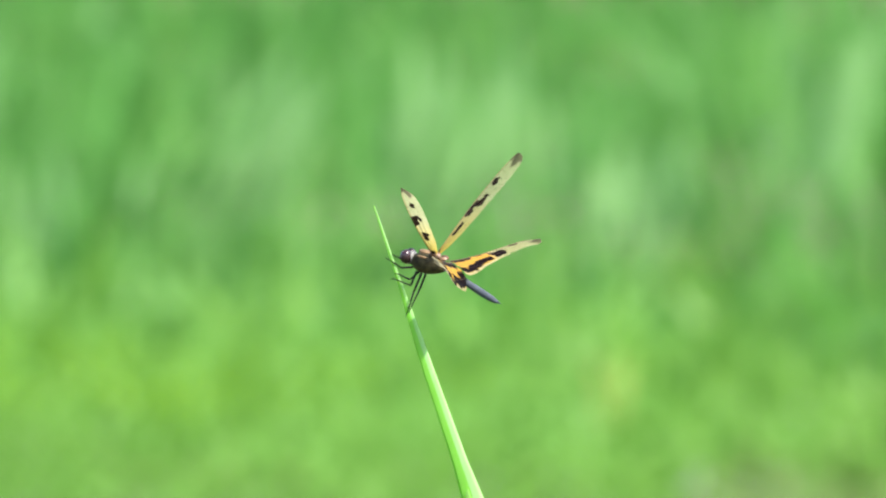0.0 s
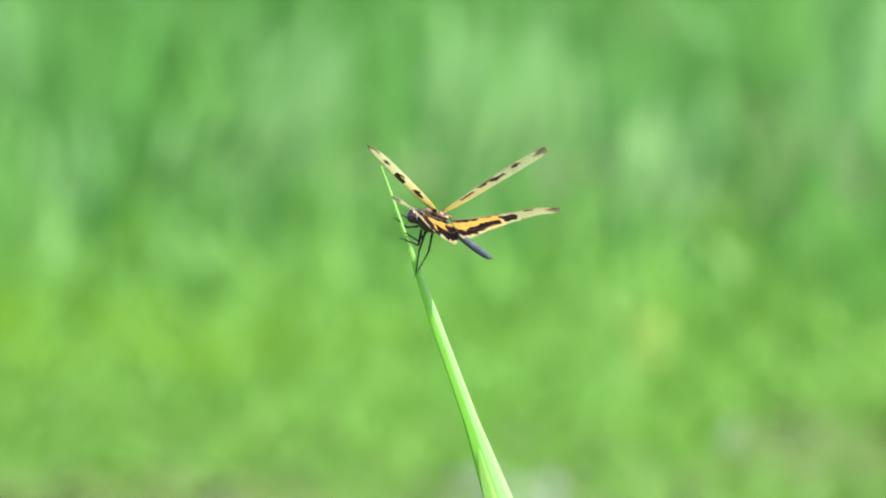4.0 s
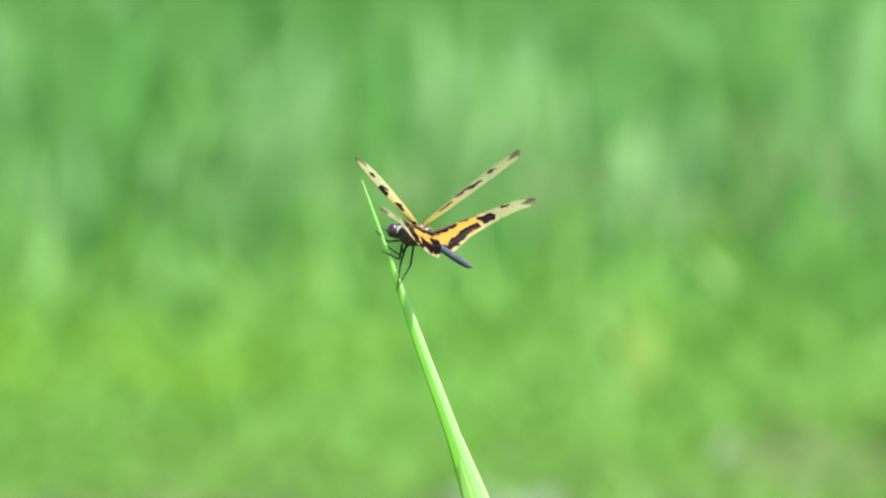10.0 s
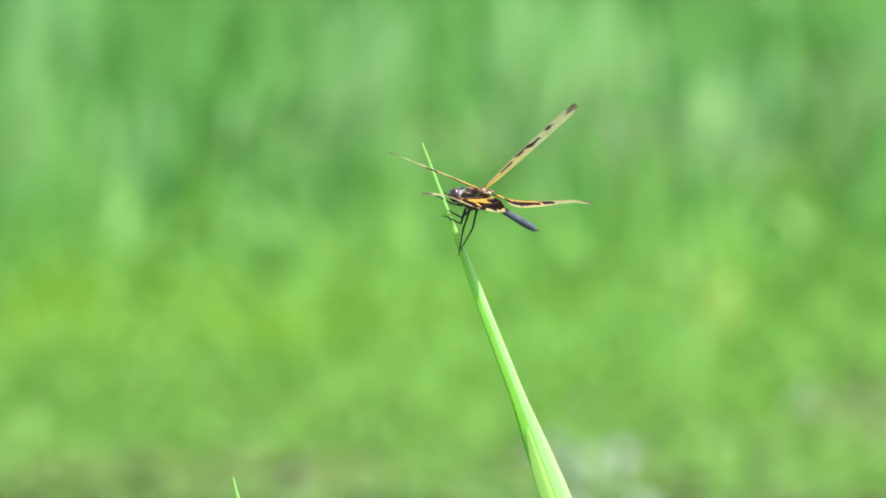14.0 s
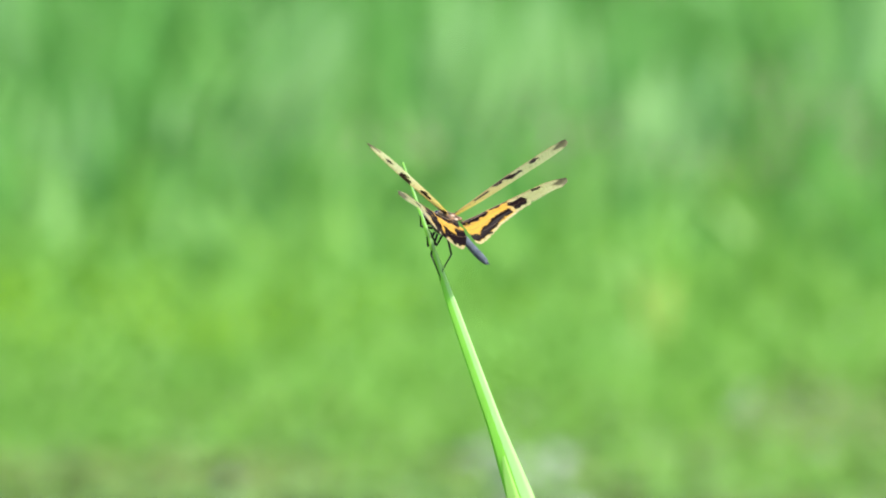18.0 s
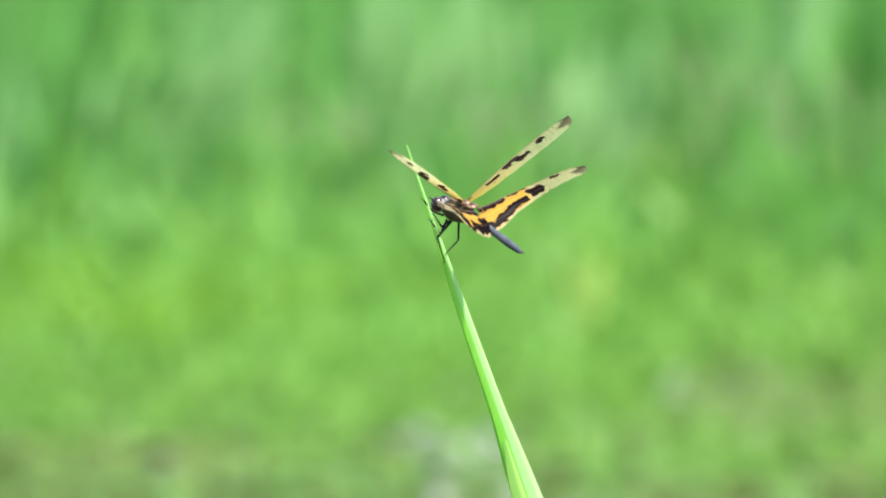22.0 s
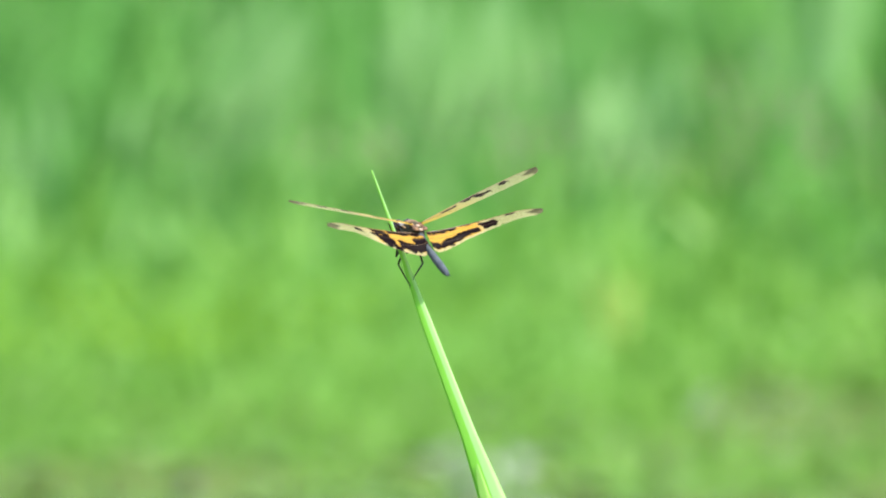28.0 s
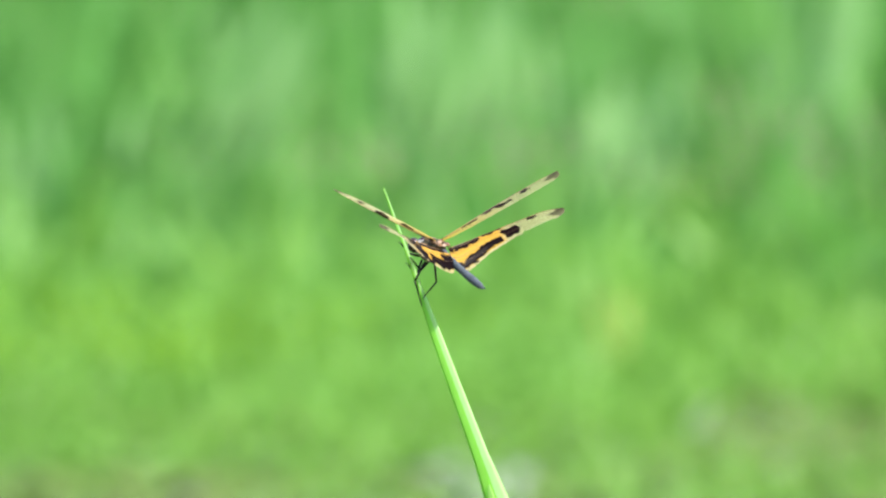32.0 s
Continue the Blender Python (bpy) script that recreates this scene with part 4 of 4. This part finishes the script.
def motions():
    walk(perch, perch_rows())
    walk(fly, FLY)
    walk(wings[0], wing_rows(0, [
        (0, 11.1, 37.5, -25.3), (0.5, 11.3, 35.4, -22.5), (1, -0.5, 48.1, -19.5), (1.5, 6.7, 30.5, -19.8), (2, 5.1, 26.1, -13.6), (2.5, 5.3, 41.1, -19.7),
        (3, 7.2, 30.2, -20.4), (3.5, 3.4, 27.9, -22.0), (4, 9.7, 29.7, -26.2), (4.5, 5.6, 41.6, -21.9), (6.5, 5.9, 27.8, -20.5), (7, 1.1, 35.6, -16.5),
        (7.5, 0.8, 41.8, -20.9), (8, 0.2, 45.6, -21.4), (8.5, 4.3, 37.4, -21.9), (9, 7.8, 18.4, -22.6), (9.5, 1.7, 33.5, -21.6), (10, 4.1, 33.6, -20.6),
        (10.5, 14.3, 4.6, -20.7), (11, 7.1, 25.1, -19.6), (11.5, 1.9, 19.7, -21.1), (12, 13.2, 5.0, -22.1), (12.5, -5.1, 28.4, -21.1), (13, 6.0, 29.5, -18.5),
        (13.5, 1.4, 29.6, -19.9), (14, 8.3, 20.3, -14.4), (14.5, 6.6, 18.8, -19.2), (15, 11.6, 13.5, -15.0), (15.5, 11.0, 6.6, -19.8), (17.5, 2.5, 34.7, -22.0),
        (18, 1.7, 32.8, -27.2), (18.5, 7.4, 15.8, -18.0), (19, 16.8, -9.6, -3.7), (19.5, -2.1, 37.3, -15.8), (20, -0.7, 21.0, -12.4), (20.5, 5.1, 18.7, -19.5),
        (21, 2.6, 23.2, -19.1), (21.5, 7.9, 39.5, -22.2), (22, 10.1, 29.2, -30.4), (22.5, 0.0, 34.2, -21.1), (23, 2.1, 22.3, -14.6), (23.5, -3.6, 45.3, -19.0),
        (24, 4.5, 14.5, -16.8), (24.5, 6.5, 12.0, -15.2), (25, 16.3, -7.7, 1.1), (25.5, 6.6, 24.0, -15.7), (26, 3.6, 32.0, -23.2), (26.5, -10.3, 38.2, -20.5),
        (28.5, 6.9, 9.4, -18.9), (29, 2.8, 18.1, -12.3), (29.3, -7.8, 35.8, -19.2), (29.5, -1.2, 34.8, -21.3), (30, 1.4, 32.2, -26.3), (30.5, 2.4, 26.7, -22.3),
        (31, 9.9, 11.9, -22.2), (31.5, 5.5, 18.9, -22.3), (32, 8.4, 23.7, -27.9),
    ]))
    walk(wings[1], wing_rows(1, [
        (0, -11.9, 21.6, 12.0, 1.6), (0.5, -8.6, 16.0, 14.0), (1, -11.8, 28.5, 14.0, 1.6), (1.5, -14.9, 27.2, 15.1), (2, -13.1, 17.6, -8.0, -0.6), (2.5, -14.1, 29.3, 14.8),
        (3, -10.9, 21.9, 4.0, 0.2), (3.5, -10.6, 16.4, 2.3), (4, -7.9, 19.3, 4.0, 0.2), (4.5, -10.4, 29.0, 13.3), (6.5, -15.1, 28.4, 14.0), (7, -10.9, 22.6, 0.7, -0.3),
        (7.5, -12.5, 26.9, 15.5), (8, -15.3, 31.6, 16.0, 1.6), (8.5, -7.0, 28.1, 16.6), (9, -16.4, 24.4, 2.0, -0.2), (9.5, -14.5, 27.7, 18.1), (10, -10.9, 23.6, 16.0, 1.6),
        (10.5, -14.3, 21.8, -13.0, -0.6), (11, -10.8, 21.9, 4.0, 0.2), (11.5, -14.2, 19.1, -13.0, -0.6), (12, -11.5, 24.1, -4.0, -1.0), (12.5, -12.1, 17.7, 3.9), (13, -7.6, 17.1, -8.0, -0.3),
        (13.5, -13.9, 15.3, -13.0, -0.6), (14, -8.0, 10.9, -16.0, -0.6), (14.5, -10.2, 12.0, -13.0, -0.6), (15, -8.8, 13.1, -15.0, -0.6), (15.5, -10.0, 16.6, -13.0, -0.6), (17.5, -15.4, 26.5, 16.5),
        (18, -18.1, 29.0, 12.0, 1.6), (18.5, -15.7, 25.3, -13.0, -0.6), (19, -7.4, 5.6, 12.0), (19.5, -14.0, 23.2, 14.7), (20, -13.9, 13.2, -15.0, -0.9), (20.5, -9.7, 9.6, -13.0, -0.6),
        (21, -10.9, 13.4, -15.0, -0.6), (21.5, -10.5, 28.4, 11.5), (22, -14.8, 24.6, 4.0, 0.8), (22.5, -15.5, 29.6, 11.7), (23, -12.7, 15.4, -13.0, -0.8), (23.5, -13.0, 32.4, 13.4),
        (24, -16.1, 24.0, -11.0, -1.0), (24.5, -14.7, 18.7, -13.0, -0.6), (25, -4.6, 0.9, 12.0), (25.5, -9.1, 15.8, -13.0, -0.6), (26, -11.4, 20.5, 0.0, -0.2), (26.5, -11.4, 25.5, 8.0),
        (28.5, -14.1, 13.5, -13.0, -0.6), (29, -15.4, 13.1, -18.0, -0.6), (29.3, -15.5, 23.2, 14.4), (29.5, -14.7, 22.2, 15.0), (30, -16.4, 26.5, 14.0, 1.5), (30.5, -13.7, 24.3, 12.9),
        (31, -18.2, 26.6, -4.0, -0.7), (31.5, -16.3, 23.4, -13.0, -0.6), (32, -14.2, 24.3, 3.0, 0.0),
    ]))
    walk(wings[2], wing_rows(2, [
        (0, 3.4, 49.6, -32.5), (0.5, 7.7, 47.3, -24.3), (1, 7.8, 44.5, -28.7), (1.5, 5.6, 31.7, -21.8), (2, 6.3, 24.2, -22.3), (2.5, 7.9, 40.9, -21.3),
        (3, 2.4, 34.6, -25.6), (3.5, 5.2, 33.8, -22.1), (4, 1.9, 31.8, -22.4), (4.5, 6.6, 42.7, -21.5), (6.5, 2.9, 30.2, -21.9), (7, 10.4, 38.8, -28.3),
        (7.5, 7.8, 43.3, -22.9), (8, 7.2, 41.5, -26.8), (8.5, 8.8, 39.1, -23.1), (9, 5.2, 18.0, -27.9), (9.5, 5.6, 36.6, -22.6), (10, 3.7, 35.3, -24.1),
        (10.5, 8.8, 7.5, -21.3), (11, 1.9, 29.2, -21.7), (11.5, 5.2, 25.2, -21.8), (12, 8.1, 12.5, -26.3), (12.5, 2.6, 34.8, -22.4), (13, 5.0, 36.7, -25.5),
        (13.5, 13.8, 37.0, -22.4), (14, 5.6, 34.0, -28.8), (14.5, 6.2, 31.2, -21.7), (15, 6.1, 23.9, -22.9), (15.5, 9.1, 14.9, -20.7), (17.5, 12.3, 36.4, -21.4),
        (18, 10.5, 34.1, -22.0), (18.5, 9.2, 18.1, -17.6), (19, 10.4, -9.1, -5.9), (19.5, 16.0, 37.7, -17.9), (20, 13.6, 27.0, -28.5), (20.5, 14.7, 28.7, -21.9),
        (21, 6.0, 26.7, -23.3), (21.5, 15.0, 39.1, -21.4), (22, 1.6, 34.7, -19.5), (22.5, 8.6, 34.5, -20.2), (23, 5.5, 26.9, -18.4), (23.5, 21.5, 41.7, -20.3),
        (24, 12.5, 17.1, -24.4), (24.5, 13.3, 15.0, -16.4), (25, 10.1, -3.8, -1.9), (25.5, 14.9, 24.0, -15.0), (26, 4.1, 36.4, -14.3), (26.5, 18.9, 37.7, -19.4),
        (28.5, 11.8, 11.6, -19.8), (29, 10.6, 20.4, -20.5), (29.3, 20.7, 34.1, -20.3), (29.5, 12.6, 34.5, -21.4), (30, 14.0, 35.4, -24.8), (30.5, 4.2, 30.5, -22.2),
        (31, 8.2, 17.2, -22.9), (31.5, 5.9, 21.3, -21.7), (32, 1.3, 29.3, -21.5),
    ]))
    walk(wings[3], wing_rows(3, [
        (0, -19.8, 16.2, -16.9), (0.5, -14.1, 8.0, -11.7), (1, -18.2, 33.8, 5.9), (1.5, -15.9, 30.1, 7.0), (2, -16.6, 15.2, 4.1), (2.5, -11.0, 31.6, 6.9),
        (3, -22.4, 22.7, 5.4), (3.5, -19.7, 13.3, -6.8), (4, -21.8, 17.3, -2.6), (4.5, -14.0, 34.2, 4.3), (6.5, -17.3, 30.6, 5.0), (7, -10.0, 19.3, 1.3),
        (7.5, -12.6, 30.1, 5.9), (8, -17.0, 34.4, 8.3), (8.5, -8.9, 29.5, 7.2), (9, -18.7, 28.3, 9.3), (9.5, -15.3, 29.7, 8.1), (10, -17.3, 25.7, 11.2),
        (10.5, -15.1, 21.3, 6.1), (11, -20.3, 21.8, 5.3), (11.5, -15.0, 13.7, -5.3), (12, -16.8, 17.7, 0.9), (12.5, -19.7, 13.8, -7.7), (13, -17.6, 9.1, -18.4),
        (13.5, -16.2, 5.9, -13.4), (14, -15.1, -3.1, -18.2), (14.5, -16.6, 0.9, -12.5), (15, -9.6, 2.3, -15.5), (15.5, -12.6, 9.6, -10.2), (17.5, -2.3, 27.2, 5.2),
        (18, 1.6, 26.2, 2.0), (18.5, -11.2, 23.9, 7.5), (19, -14.2, 3.1, 12.0), (19.5, -9.7, 23.6, 5.5), (20, -14.0, 3.9, -17.3), (20.5, -12.8, 0.8, -12.0),
        (21, -14.6, 12.8, -12.2), (21.5, -6.8, 32.2, 3.4), (22, -19.5, 27.7, 2.6), (22.5, -15.5, 29.0, 3.9), (23, -10.5, 13.0, -9.1), (23.5, 1.9, 33.2, 5.5),
        (24, -8.6, 21.8, 7.8), (24.5, -10.4, 14.6, -0.3), (25, -11.8, -1.5, 12.0), (25.5, -8.6, 16.3, 2.5), (26, -19.3, 26.5, 6.3), (26.5, -0.5, 26.3, 6.1),
        (28.5, -8.5, 10.7, -7.8), (29, -9.6, 14.7, -0.8), (29.3, 5.0, 23.5, 6.1), (29.5, -9.5, 23.0, 5.2), (30, 1.6, 26.7, 1.6), (30.5, -8.5, 24.8, 5.8),
        (31, -9.9, 23.5, 7.8), (31.5, -13.6, 23.3, 7.5), (32, -19.7, 28.5, 12.9),
    ]))
    walk(second, [(t, pose(0, 0, dz)) for t, dz in ((0, -0.004), (4.5, -0.004), (6.5, 0), (20.8, 0), (21.6, -0.002), (22.2, -0.007), (26.5, -0.008), (32, -0.008))])
    for (top, low), spec in zip(legs, LEGS):
        a, b = leg_rows(spec)
        walk(top, a)
        walk(low, b)


motions()
